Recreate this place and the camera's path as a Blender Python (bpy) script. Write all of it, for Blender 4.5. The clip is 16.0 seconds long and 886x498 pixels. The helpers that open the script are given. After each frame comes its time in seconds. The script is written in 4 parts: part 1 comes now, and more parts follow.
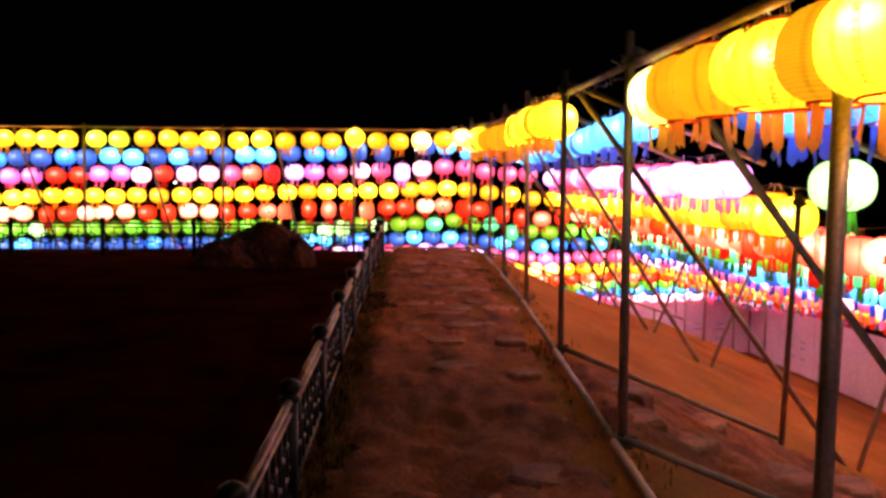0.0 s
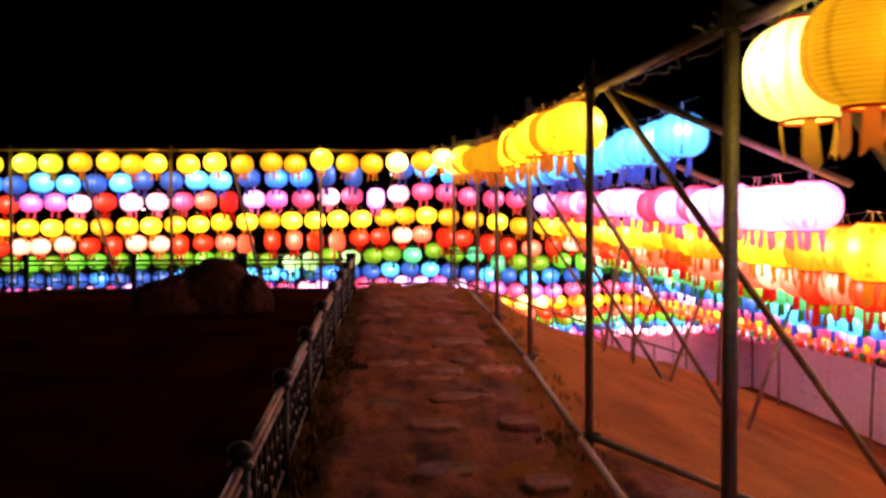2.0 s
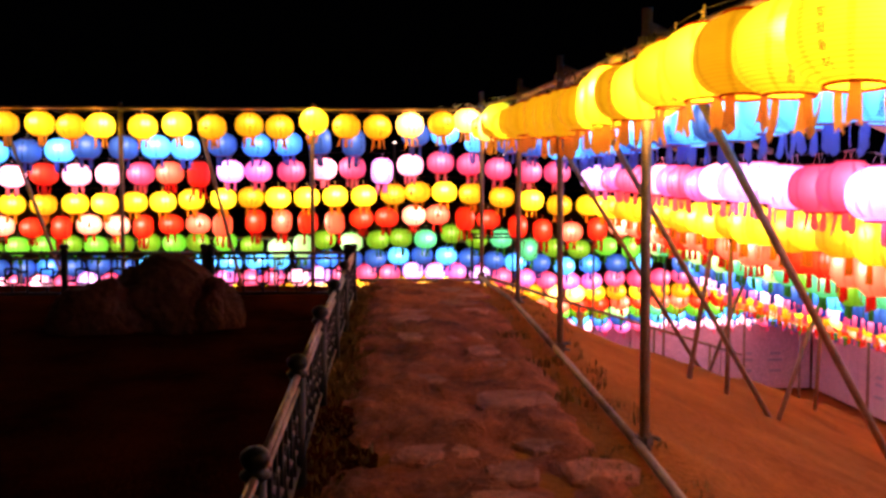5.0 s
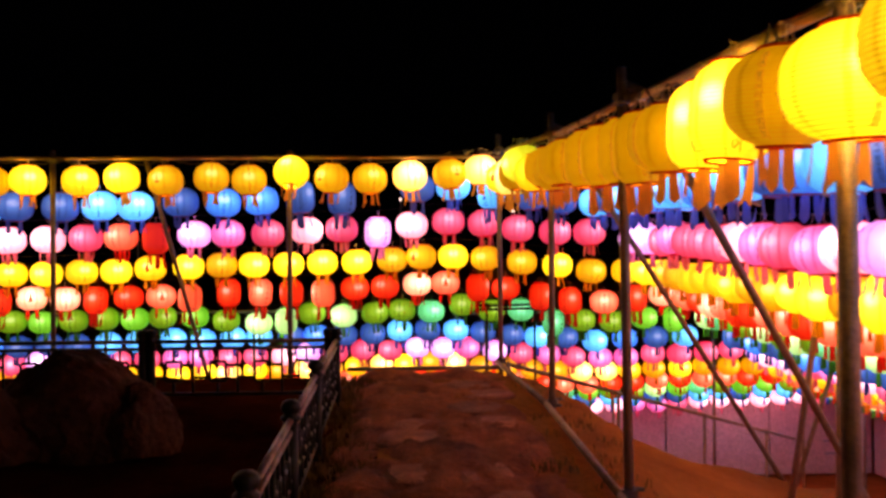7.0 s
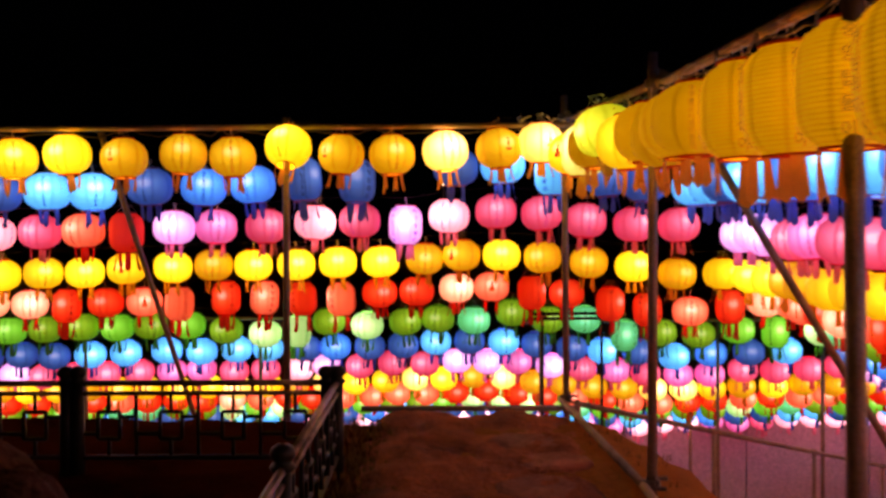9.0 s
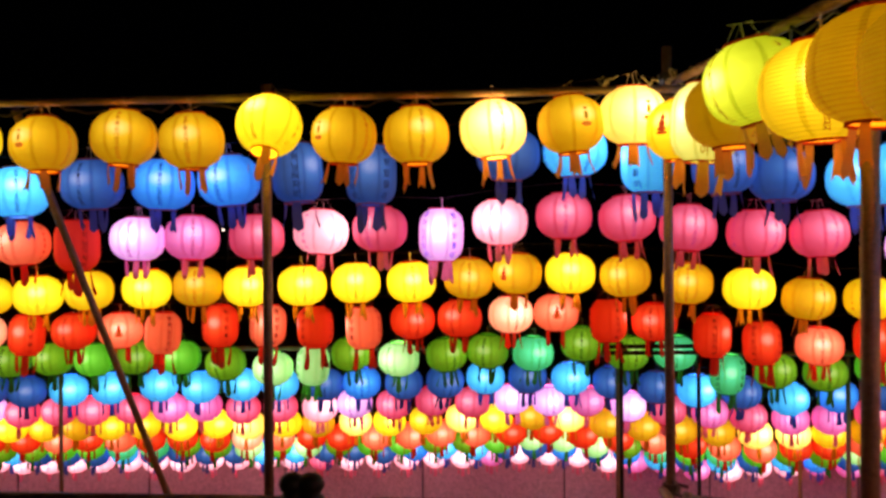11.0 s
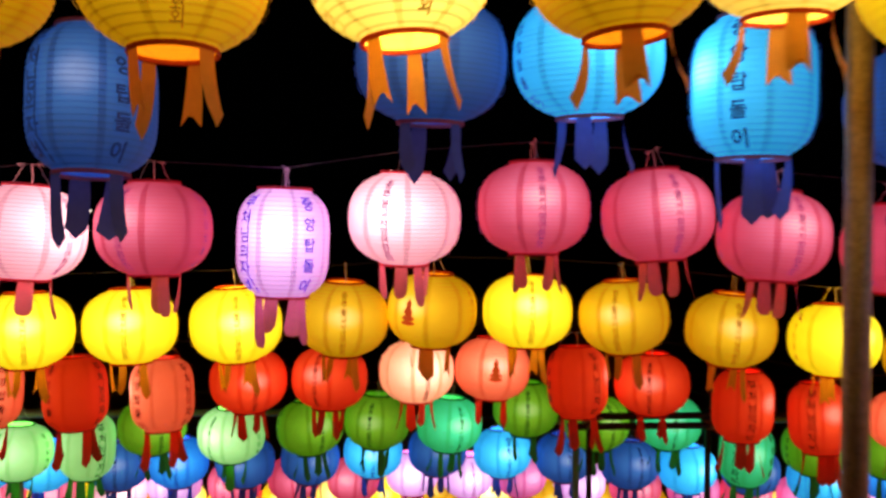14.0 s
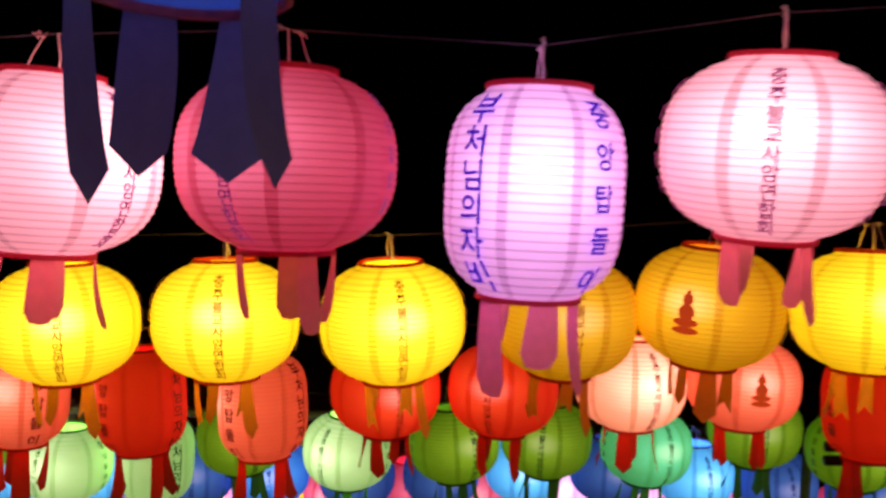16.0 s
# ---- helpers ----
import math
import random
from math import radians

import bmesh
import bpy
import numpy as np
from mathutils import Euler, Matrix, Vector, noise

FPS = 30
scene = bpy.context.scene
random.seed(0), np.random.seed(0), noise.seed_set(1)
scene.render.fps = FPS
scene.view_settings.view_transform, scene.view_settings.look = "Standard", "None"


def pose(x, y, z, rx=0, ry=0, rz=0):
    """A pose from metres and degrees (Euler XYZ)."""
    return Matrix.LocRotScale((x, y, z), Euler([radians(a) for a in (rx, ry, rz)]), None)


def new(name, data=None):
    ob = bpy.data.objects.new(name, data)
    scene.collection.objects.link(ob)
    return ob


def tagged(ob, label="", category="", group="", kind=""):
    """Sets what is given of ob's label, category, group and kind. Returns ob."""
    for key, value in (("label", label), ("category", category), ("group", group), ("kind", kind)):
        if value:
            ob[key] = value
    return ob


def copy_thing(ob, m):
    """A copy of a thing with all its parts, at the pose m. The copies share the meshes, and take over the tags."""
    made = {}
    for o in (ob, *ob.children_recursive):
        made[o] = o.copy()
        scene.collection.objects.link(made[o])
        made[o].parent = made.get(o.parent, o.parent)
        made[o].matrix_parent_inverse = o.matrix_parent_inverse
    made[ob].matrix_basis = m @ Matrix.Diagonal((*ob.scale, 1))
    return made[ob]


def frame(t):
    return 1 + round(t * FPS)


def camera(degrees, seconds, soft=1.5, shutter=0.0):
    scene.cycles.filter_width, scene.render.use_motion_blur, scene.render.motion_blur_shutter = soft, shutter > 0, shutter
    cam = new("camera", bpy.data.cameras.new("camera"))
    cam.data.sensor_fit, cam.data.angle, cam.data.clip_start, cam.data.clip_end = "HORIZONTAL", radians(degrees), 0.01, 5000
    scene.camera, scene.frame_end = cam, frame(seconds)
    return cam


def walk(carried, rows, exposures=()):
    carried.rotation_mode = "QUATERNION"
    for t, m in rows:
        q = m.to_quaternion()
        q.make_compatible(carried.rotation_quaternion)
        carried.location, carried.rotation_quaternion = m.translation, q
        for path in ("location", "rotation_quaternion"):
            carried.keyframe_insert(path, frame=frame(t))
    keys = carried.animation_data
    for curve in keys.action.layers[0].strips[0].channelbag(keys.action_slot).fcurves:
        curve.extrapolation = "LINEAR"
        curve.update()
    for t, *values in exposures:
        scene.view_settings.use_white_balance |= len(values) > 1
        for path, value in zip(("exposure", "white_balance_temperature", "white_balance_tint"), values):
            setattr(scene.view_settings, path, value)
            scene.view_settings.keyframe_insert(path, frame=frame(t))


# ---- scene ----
cam = camera(54.1, 16.0, soft=3.0, shutter=0.5)
METRES, EYE, TURN = 16.0, 1.74, -1.3
ROWS = [
    (0.0, 0.0, 0.0, 0.0, 0.02, -2.73, -0.45),
    (0.5, 0.0012, 0.0283, -0.0001, -0.06, -2.76, -0.22),
    (1.0, -0.0013, 0.061, 0.0017, -1.1, -2.43, -0.1),
    (1.5, -0.0009, 0.089, 0.0035, -1.74, -2.02, 0.06),
    (2.0, -0.0029, 0.1177, 0.006, -1.53, -1.14, 0.16),
    (2.5, -0.0088, 0.1482, 0.0068, -1.06, -1.4, -0.02),
    (3.0, -0.011, 0.1807, 0.0071, -0.9, -1.91, -0.01),
    (3.5, -0.0124, 0.2105, 0.0083, -0.87, -2.78, -0.44),
    (4.0, -0.0151, 0.2423, 0.0113, -1.15, -3.22, -0.5),
    (6.5, -0.019, 0.4065, 0.0227, -1.45, -2.72, 0.52),
    (7.0, -0.014, 0.4425, 0.024, -0.93, 0.57, 0.46),
    (7.5, -0.0146, 0.4756, 0.0253, 0.16, 0.15, 0.29),
    (8.0, -0.018, 0.5106, 0.0313, 0.2, -0.06, 0.46),
    (8.5, -0.0139, 0.5471, 0.0307, 0.46, 0.02, 0.37),
    (9.0, -0.0129, 0.5825, 0.0324, 1.96, -0.38, 0.31),
    (11.5, -0.0149, 0.7447, 0.0402, 5.77, 0.04, 0.43),
    (12.0, -0.0181, 0.7780, 0.0435, 1.40, 0.65, 0.26),
    (12.5, -0.0181, 0.8079, 0.0456, 0.86, 0.22, 0.03),
    (13.0, -0.0227, 0.8402, 0.0452, -0.54, -1.10, 0.03),
    (13.5, -0.0190, 0.8697, 0.0452, -1.41, -1.72, -0.33),
    (14.0, -0.0231, 0.8992, 0.0454, -1.49, -1.13, -0.41),
    (14.5, -0.0313, 0.9246, 0.0475, -1.19, -2.17, -1.21),
    (15.0, -0.0382, 0.9500, 0.0456, 0.20, -4.26, -1.77),
    (15.5, -0.0486, 0.9699, 0.0452, 1.91, -4.14, -1.57),
    (16.0, -0.0572, 0.9864, 0.0441, 2.38, -4.59, -1.39),
]
walk(cam, [(t, pose(0, 0, EYE, 0, 0, TURN) @ pose(METRES * x, METRES * y, METRES * z, 90 + pitch, roll, yaw)) for t, x, y, z, yaw, pitch, roll in ROWS],
     [(0.0, 1.0, 6900, 47), (0.5, 0.85, 6900, 47), (1.0, 0.74, 6900, 47), (2.0, 0.66, 6900, 47), (3.0, 0.92, 6900, 47), (4.2, 0.86, 6900, 47), (6.5, 0.12, 7400, 47), (9.0, -0.33, 7500, 47), (12.5, -0.62, 6600, 15), (14.0, -0.76, 6700, 15), (16.0, -1.02, 7300, 44)])

# ---- night sky ----
world = bpy.data.worlds.new("night_sky")
scene.world = world
world.use_nodes = True
sky_node = world.node_tree.nodes["Background"]
sky_node.inputs["Color"].default_value = (0.25, 0.3, 0.45, 1)
sky_node.inputs["Strength"].default_value = 0.0004
GLOW = 1.5

rng = random.Random(7)


# ---- materials ----
class Nodes:
    """Small helper round one material's node tree."""

    def __init__(self, name):
        self.mat = bpy.data.materials.new(name)
        self.mat.use_nodes = True
        self.tree = self.mat.node_tree
        self.bsdf = self.tree.nodes["Principled BSDF"]

    def add(self, kind, **values):
        node = self.tree.nodes.new(kind)
        for key, value in values.items():
            setattr(node, key, value)
        return node

    def link(self, a, b):
        self.tree.links.new(a, b)

    def math(self, op, a, b=None):
        node = self.add("ShaderNodeMath", operation=op)
        for i, v in enumerate((a, b)):
            if v is None:
                continue
            if isinstance(v, (int, float)):
                node.inputs[i].default_value = v
            else:
                self.link(v, node.inputs[i])
        return node.outputs[0]

    def noise(self, scale, detail=5, rough=0.6, coords="Object"):
        tc = self.add("ShaderNodeTexCoord")
        node = self.add("ShaderNodeTexNoise")
        node.inputs["Scale"].default_value = scale
        node.inputs["Detail"].default_value = detail
        node.inputs["Roughness"].default_value = rough
        self.link(tc.outputs[coords], node.inputs["Vector"])
        return node.outputs["Fac"]

    def ramp(self, fac, stops):
        node = self.add("ShaderNodeValToRGB")
        el = node.color_ramp.elements
        while len(el) < len(stops):
            el.new(0.5)
        for e, (p, c) in zip(el, stops):
            e.position, e.color = p, (*c, 1)
        self.link(fac, node.inputs["Fac"])
        return node.outputs["Color"]

    def mix(self, fac, a, b, blend="MIX"):
        node = self.add("ShaderNodeMix", data_type="RGBA", blend_type=blend)
        for slot, v in ((0, fac), (6, a), (7, b)):
            if isinstance(v, (int, float)):
                node.inputs[slot].default_value = v
            elif isinstance(v, tuple):
                node.inputs[slot].default_value = (*v, 1)
            else:
                self.link(v, node.inputs[slot])
        return node.outputs[2]

    def bump(self, height, strength, distance):
        node = self.add("ShaderNodeBump")
        node.inputs["Strength"].default_value = strength
        node.inputs["Distance"].default_value = distance
        self.link(height, node.inputs["Height"])
        self.link(node.outputs["Normal"], self.bsdf.inputs["Normal"])


def rough_surface(name, dark, light, scale, fine, rough=0.9, bump=0.6, depth=0.02, metal=0.0, coords="Object", spec=0.3, vary=False):
    """A two-scale mottled surface with grain relief."""
    n = Nodes(name)
    big = n.noise(scale, 4, 0.6, coords)
    small = n.noise(fine, 6, 0.65, coords)
    col = n.ramp(big, [(0.3, dark), (0.7, light)])
    grain = n.ramp(small, [(0.25, (0.55, 0.55, 0.55)), (0.75, (1.2, 1.2, 1.2))])
    col = n.mix(1.0, col, grain, "MULTIPLY")
    if vary:
        tone = n.ramp(n.add("ShaderNodeObjectInfo").outputs["Random"], [(0.0, (0.55, 0.55, 0.6)), (1.0, (1.35, 1.35, 1.35))])
        col = n.mix(1.0, col, tone, "MULTIPLY")
    n.link(col, n.bsdf.inputs["Base Color"])
    n.bsdf.inputs["Roughness"].default_value = rough
    n.bsdf.inputs["Metallic"].default_value = metal
    n.bsdf.inputs["Specular IOR Level"].default_value = spec
    n.bump(n.math("ADD", n.math("MULTIPLY", big, 2.0), small), bump, depth)
    return n.mat


M_GRASS = rough_surface("dry_lawn", (0.26, 0.088, 0.012), (0.52, 0.185, 0.026), 0.9, 26, 0.95, 0.8, 0.03, spec=0.1)
M_EARTH = rough_surface("path_earth", (0.17, 0.048, 0.014), (0.74, 0.21, 0.062), 2.6, 34, 0.85, 1.0, 0.06)
M_STONE = rough_surface("flagstone", (0.34, 0.11, 0.048), (0.72, 0.25, 0.115), 4.0, 40, 0.65, 1.0, 0.035, vary=True)
# turf colour lowered to near black, so the mound's top stays dark
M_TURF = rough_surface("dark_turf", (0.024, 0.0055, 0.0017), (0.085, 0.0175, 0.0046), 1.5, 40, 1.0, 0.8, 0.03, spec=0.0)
M_BLADE = rough_surface("grass_blades", (0.16, 0.10, 0.03), (0.38, 0.21, 0.06), 2.0, 20, 0.9, 0.1, 0.005, spec=0.1)
M_PIPE = rough_surface("galvanised_pipe", (0.26, 0.18, 0.13), (0.48, 0.36, 0.28), 6, 70, 0.5, 0.15, 0.004, 0.4)
M_CLAMP = rough_surface("clamp_steel", (0.14, 0.12, 0.11), (0.32, 0.28, 0.25), 20, 120, 0.5, 0.2, 0.003, 0.8)
M_IRON = rough_surface("black_iron", (0.012, 0.012, 0.012), (0.035, 0.032, 0.03), 8, 90, 0.45, 0.15, 0.003, 0.4)
# for the top rails: a warm highlight is put into the paler colour
M_RAIL = rough_surface("worn_iron_highlit", (0.09, 0.055, 0.042), (0.42, 0.28, 0.22), 9, 60, 0.4, 0.2, 0.003, 0.6)
M_ROCK = rough_surface("boulder", (0.065, 0.021, 0.012), (0.23, 0.078, 0.044), 2.5, 18, 0.95, 1.0, 0.05)
# white vinyl, its colour tinted pink as the lanterns would light it
M_VINYL = rough_surface("white_vinyl_lantern_tint", (0.78, 0.60, 0.64), (0.88, 0.72, 0.75), 0.8, 25, 0.5, 0.05, 0.004)
M_PRINT = rough_surface("faded_print", (0.40, 0.42, 0.50), (0.52, 0.52, 0.60), 3, 30, 0.6, 0.05, 0.003)
M_WIRE = rough_surface("white_wire", (0.55, 0.52, 0.48), (0.75, 0.72, 0.66), 30, 90, 0.4, 0.05, 0.002)
M_CORD = rough_surface("dark_cord", (0.03, 0.03, 0.03), (0.08, 0.07, 0.07), 30, 90, 0.6, 0.05, 0.002)


def paper_material(name, colour, strength, ribs, pale):
    """Lantern paper with its bulb's glow painted into the emission, brightest on one side; wire ribs and doubled seams
    show darker.
    """
    n = Nodes(name)
    uv = n.add("ShaderNodeTexCoord").outputs["UV"]
    sep = n.add("ShaderNodeSeparateXYZ")
    n.link(uv, sep.inputs[0])
    u, v = sep.outputs[0], sep.outputs[1]
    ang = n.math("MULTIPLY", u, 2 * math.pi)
    # falloff from an assumed bulb off the axis; the bulb part hangs centred
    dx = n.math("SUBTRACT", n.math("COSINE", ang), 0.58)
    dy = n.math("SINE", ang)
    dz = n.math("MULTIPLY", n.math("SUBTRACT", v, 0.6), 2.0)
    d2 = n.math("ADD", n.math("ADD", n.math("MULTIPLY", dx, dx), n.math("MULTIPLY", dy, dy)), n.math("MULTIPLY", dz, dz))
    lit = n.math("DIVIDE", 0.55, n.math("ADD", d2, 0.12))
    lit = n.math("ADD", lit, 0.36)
    rib = n.math("PINGPONG", n.math("MULTIPLY", v, ribs), 0.5)
    rib = n.math("MULTIPLY", n.math("LESS_THAN", rib, 0.13), -0.36)
    seam = n.math("PINGPONG", n.math("ADD", n.math("MULTIPLY", u, 8.0), 0.5), 0.5)
    seam = n.math("MULTIPLY", n.math("LESS_THAN", seam, 0.075), -0.24)
    stain = n.math("MULTIPLY", n.math("SUBTRACT", n.noise(9, 4, 0.6, "UV"), 0.5), 0.35)
    weave = n.math("ADD", n.math("ADD", n.math("ADD", rib, seam), 1.0), stain)
    info = n.add("ShaderNodeObjectInfo").outputs["Random"]
    vary = n.math("ADD", n.math("MULTIPLY", info, 0.3), 0.85)
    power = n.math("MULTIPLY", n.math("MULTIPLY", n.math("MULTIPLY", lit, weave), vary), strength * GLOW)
    n.bsdf.inputs["Base Color"].default_value = (*[min(0.85, 0.06 + 0.75 * c) for c in colour], 1)
    n.bsdf.inputs["Roughness"].default_value = 0.8
    n.bsdf.inputs["Specular IOR Level"].default_value = 0.1
    # doubled paper and the dim parts of the painted glow take a deeper hue
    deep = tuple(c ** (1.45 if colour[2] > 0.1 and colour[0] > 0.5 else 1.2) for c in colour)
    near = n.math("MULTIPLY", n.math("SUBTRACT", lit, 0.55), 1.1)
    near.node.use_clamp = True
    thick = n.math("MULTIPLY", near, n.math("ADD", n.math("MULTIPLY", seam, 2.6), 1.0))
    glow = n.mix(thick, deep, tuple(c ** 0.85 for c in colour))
    # painted hot spot: paler, stronger emission on the side facing the assumed bulb
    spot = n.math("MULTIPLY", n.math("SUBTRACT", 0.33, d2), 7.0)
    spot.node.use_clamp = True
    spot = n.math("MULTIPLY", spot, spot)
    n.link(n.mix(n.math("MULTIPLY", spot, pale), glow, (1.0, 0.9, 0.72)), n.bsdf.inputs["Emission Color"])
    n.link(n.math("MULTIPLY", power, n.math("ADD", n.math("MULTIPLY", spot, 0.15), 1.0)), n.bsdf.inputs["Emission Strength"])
    return n.mat


# code: colour of the paper's glow, its strength, family
PALETTE = {
    "yd": ((1.0, 0.54, 0.006), 0.66, "yellow"),
    "ym": ((1.0, 0.66, 0.008), 1.05, "yellow"),
    "yb": ((1.0, 0.74, 0.012), 1.6, "yellow"),
    "yW": ((1.0, 0.74, 0.16), 2.3, "yellow"),
    "yc": ((0.84, 0.86, 0.2), 1.25, "yellow"),
    "yl": ((0.62, 0.75, 0.02), 1.1, "yellow"),
    "bd": ((0.03, 0.17, 0.67), 0.42, "blue"),
    "bm": ((0.01, 0.28, 1.0), 0.95, "blue"),
    "bb": ((0.02, 0.50, 1.0), 1.35, "blue"),
    "bW": ((0.22, 0.72, 1.0), 2.0, "blue"),
    "pd": ((0.96, 0.13, 0.235), 0.84, "pink"),
    "pm": ((1.0, 0.22, 0.55), 0.85, "pink"),
    "pv": ((0.90, 0.50, 0.96), 1.2, "pink"),
    "pW": ((1.0, 0.50, 0.57), 1.8, "pink"),
    "rd": ((1.0, 0.045, 0.008), 0.72, "red"),
    "rm": ((1.0, 0.17, 0.07), 1.15, "red"),
    "rW": ((1.0, 0.46, 0.26), 1.5, "red"),
    "gd": ((0.16, 0.55, 0.012), 0.5, "green"),
    "gm": ((0.10, 0.75, 0.03), 0.7, "green"),
    "gt": ((0.02, 0.75, 0.26), 0.75, "green"),
    "gW": ((0.42, 1.0, 0.34), 1.15, "green"),
}
WORDS = {"yd": "dim amber yellow", "ym": "glowing yellow", "yb": "brightly lit yellow", "yW": "white-hot yellow", "yl": "lime yellow", "yc": "pale cream yellow",
         "bd": "dim deep blue", "bm": "glowing royal blue", "bb": "brightly lit sky blue", "bW": "white-hot pale blue",
         "pd": "dim rose pink", "pm": "glowing magenta pink", "pv": "brightly lit violet", "pW": "white-hot pale pink",
         "rd": "dim red", "rm": "glowing orange red", "rW": "white-hot peach", "gd": "dim olive green", "gm": "glowing green",
         "gt": "glowing teal green", "gW": "brightly lit pale green"}
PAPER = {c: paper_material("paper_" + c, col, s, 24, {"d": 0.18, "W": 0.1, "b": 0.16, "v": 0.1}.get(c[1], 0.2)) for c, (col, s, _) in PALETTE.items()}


def thin_paper(name, colour):
    """Coloured ribbon paper that lets light through."""
    n = Nodes(name)
    fib = n.noise(60, 4, 0.6)
    col = n.mix(fib, tuple(c * 0.75 for c in colour), colour)
    n.link(col, n.bsdf.inputs["Base Color"])
    n.bsdf.inputs["Roughness"].default_value = 0.7
    trans = n.add("ShaderNodeBsdfTranslucent")
    n.link(col, trans.inputs["Color"])
    blend = n.add("ShaderNodeMixShader")
    blend.inputs[0].default_value = 0.5
    n.link(n.bsdf.outputs[0], blend.inputs[1])
    n.link(trans.outputs[0], blend.inputs[2])
    n.link(blend.outputs[0], n.tree.nodes["Material Output"].inputs["Surface"])
    return n.mat


RIBBON = {"yellow": thin_paper("amber_ribbon", (0.9, 0.42, 0.05)), "blue": thin_paper("blue_ribbon", (0.11, 0.17, 0.52)),
          "pink": thin_paper("pink_ribbon", (1.0, 0.34, 0.45)), "red": thin_paper("red_ribbon", (0.75, 0.06, 0.03)),
          "green": thin_paper("green_ribbon", (0.06, 0.35, 0.05))}
RING = {"yellow": thin_paper("red_ring", (0.65, 0.08, 0.02)), "blue": thin_paper("dusky_red_ring", (0.62, 0.14, 0.22)),
        "pink": thin_paper("crimson_ring", (0.8, 0.09, 0.14)), "red": thin_paper("scarlet_ring", (0.6, 0.05, 0.03)),
        "green": thin_paper("dark_green_ring", (0.03, 0.16, 0.04))}


def plain(name, colour, rough=0.7, emit=0.0):
    n = Nodes(name)
    n.bsdf.inputs["Base Color"].default_value = (*colour, 1)
    n.bsdf.inputs["Roughness"].default_value = rough
    if emit:
        n.bsdf.inputs["Emission Color"].default_value = (1, 0.9, 0.7, 1)
        n.bsdf.inputs["Emission Strength"].default_value = emit
    return n.mat


def ink(name, colour, strength):
    """Brushed ink; the paper's light coming through is put in as the ink's own emission."""
    n = Nodes(name)
    n.bsdf.inputs["Base Color"].default_value = (*[0.6 * c for c in colour], 1)
    n.bsdf.inputs["Emission Color"].default_value = (*colour, 1)
    n.bsdf.inputs["Emission Strength"].default_value = strength
    return n.mat


INK = {"yellow": ink("brown_ink", (0.42, 0.19, 0.006), 0.85), "blue": ink("navy_ink", (0.02, 0.06, 0.30), 0.3), "pink": ink("plum_ink", (0.38, 0.06, 0.24), 0.85),
       "red": ink("dark_red_ink", (0.18, 0.01, 0.004), 0.5), "green": ink("deep_green_ink", (0.01, 0.10, 0.01), 0.5), "violet": ink("violet_ink", (0.09, 0.02, 0.75), 1.0)}
M_INK_RED = ink("red_ink", (0.60, 0.07, 0.01), 1.2)
M_INK_PALE = ink("faded_ink", (0.72, 0.40, 0.03), 0.9)
M_INK_ORANGE = ink("orange_ink", (0.80, 0.24, 0.02), 0.95)
M_BULB = plain("bulb_glass", (0.9, 0.85, 0.7), 0.3, 32.0)
M_BULB_DIM = plain("dim_bulb_glass", (0.9, 0.85, 0.7), 0.3, 8.0)
M_LAMP = plain("street_lamp_glass", (0.9, 0.95, 1.0), 0.3, 4.0)


# ---- mesh helpers ----
def mesh_of(name, verts, faces, material, uvs=None, smooth=False):
    me = bpy.data.meshes.new(name)
    me.from_pydata(verts, [], faces)
    for m in (material if isinstance(material, (list, tuple)) else [material]):
        me.materials.append(m)
    if uvs is not None:
        layer = me.uv_layers.new(name="UVMap")
        layer.data.foreach_set("uv", np.array(uvs, dtype=np.float32).ravel())
    if smooth:
        me.polygons.foreach_set("use_smooth", [True] * len(me.polygons))
    me.update()
    return me


def part_mesh(name, me, parent, label=""):
    ob = new(name, me)
    ob.parent = parent
    return tagged(ob, label)


def part(name, bm, material, parent, label="", smooth=False):
    me = bpy.data.meshes.new(name)
    bmesh.ops.recalc_face_normals(bm, faces=bm.faces)
    bm.to_mesh(me)
    bm.free()
    me.materials.append(material)
    if smooth:
        me.polygons.foreach_set("use_smooth", [True] * len(me.polygons))
    return part_mesh(name, me, parent, label)


def tube(points, radius, sides=10):
    """A round bar along a row of points, closed at its ends."""
    pts = [Vector(p) for p in points]
    verts, faces = [], []
    for i, p in enumerate(pts):
        d = (pts[min(i + 1, len(pts) - 1)] - pts[max(i - 1, 0)]).normalized()
        a = d.orthogonal().normalized() if abs(d.z) > 0.9 else d.cross(Vector((0, 0, 1))).normalized()
        b = d.cross(a)
        for k in range(sides):
            t = 2 * math.pi * k / sides
            verts.append(p + radius * (math.cos(t) * a + math.sin(t) * b))
    for i in range(len(pts) - 1):
        for k in range(sides):
            j = (k + 1) % sides
            faces.append((i * sides + k, i * sides + j, (i + 1) * sides + j, (i + 1) * sides + k))
    faces.append(tuple(range(sides))[::-1])
    faces.append(tuple(range((len(pts) - 1) * sides, len(pts) * sides)))
    return verts, faces


def pipe(name, points, radius, material, parent, sides=10, label=""):
    v, f = tube(points, radius, sides)
    return part_mesh(name, mesh_of(name, v, f, material, smooth=True), parent, label)


def box_part(name, centre, size, material, parent, bevel=0.004, turn=0.0, label=""):
    bm = bmesh.new()
    bmesh.ops.create_cube(bm, size=1.0)
    bmesh.ops.scale(bm, vec=size, verts=bm.verts)
    if bevel:
        bmesh.ops.bevel(bm, geom=bm.edges[:], offset=bevel, segments=1, affect="EDGES")
    bmesh.ops.transform(bm, matrix=pose(*centre, 0, 0, turn), verts=bm.verts)
    return part(name, bm, material, parent, label)


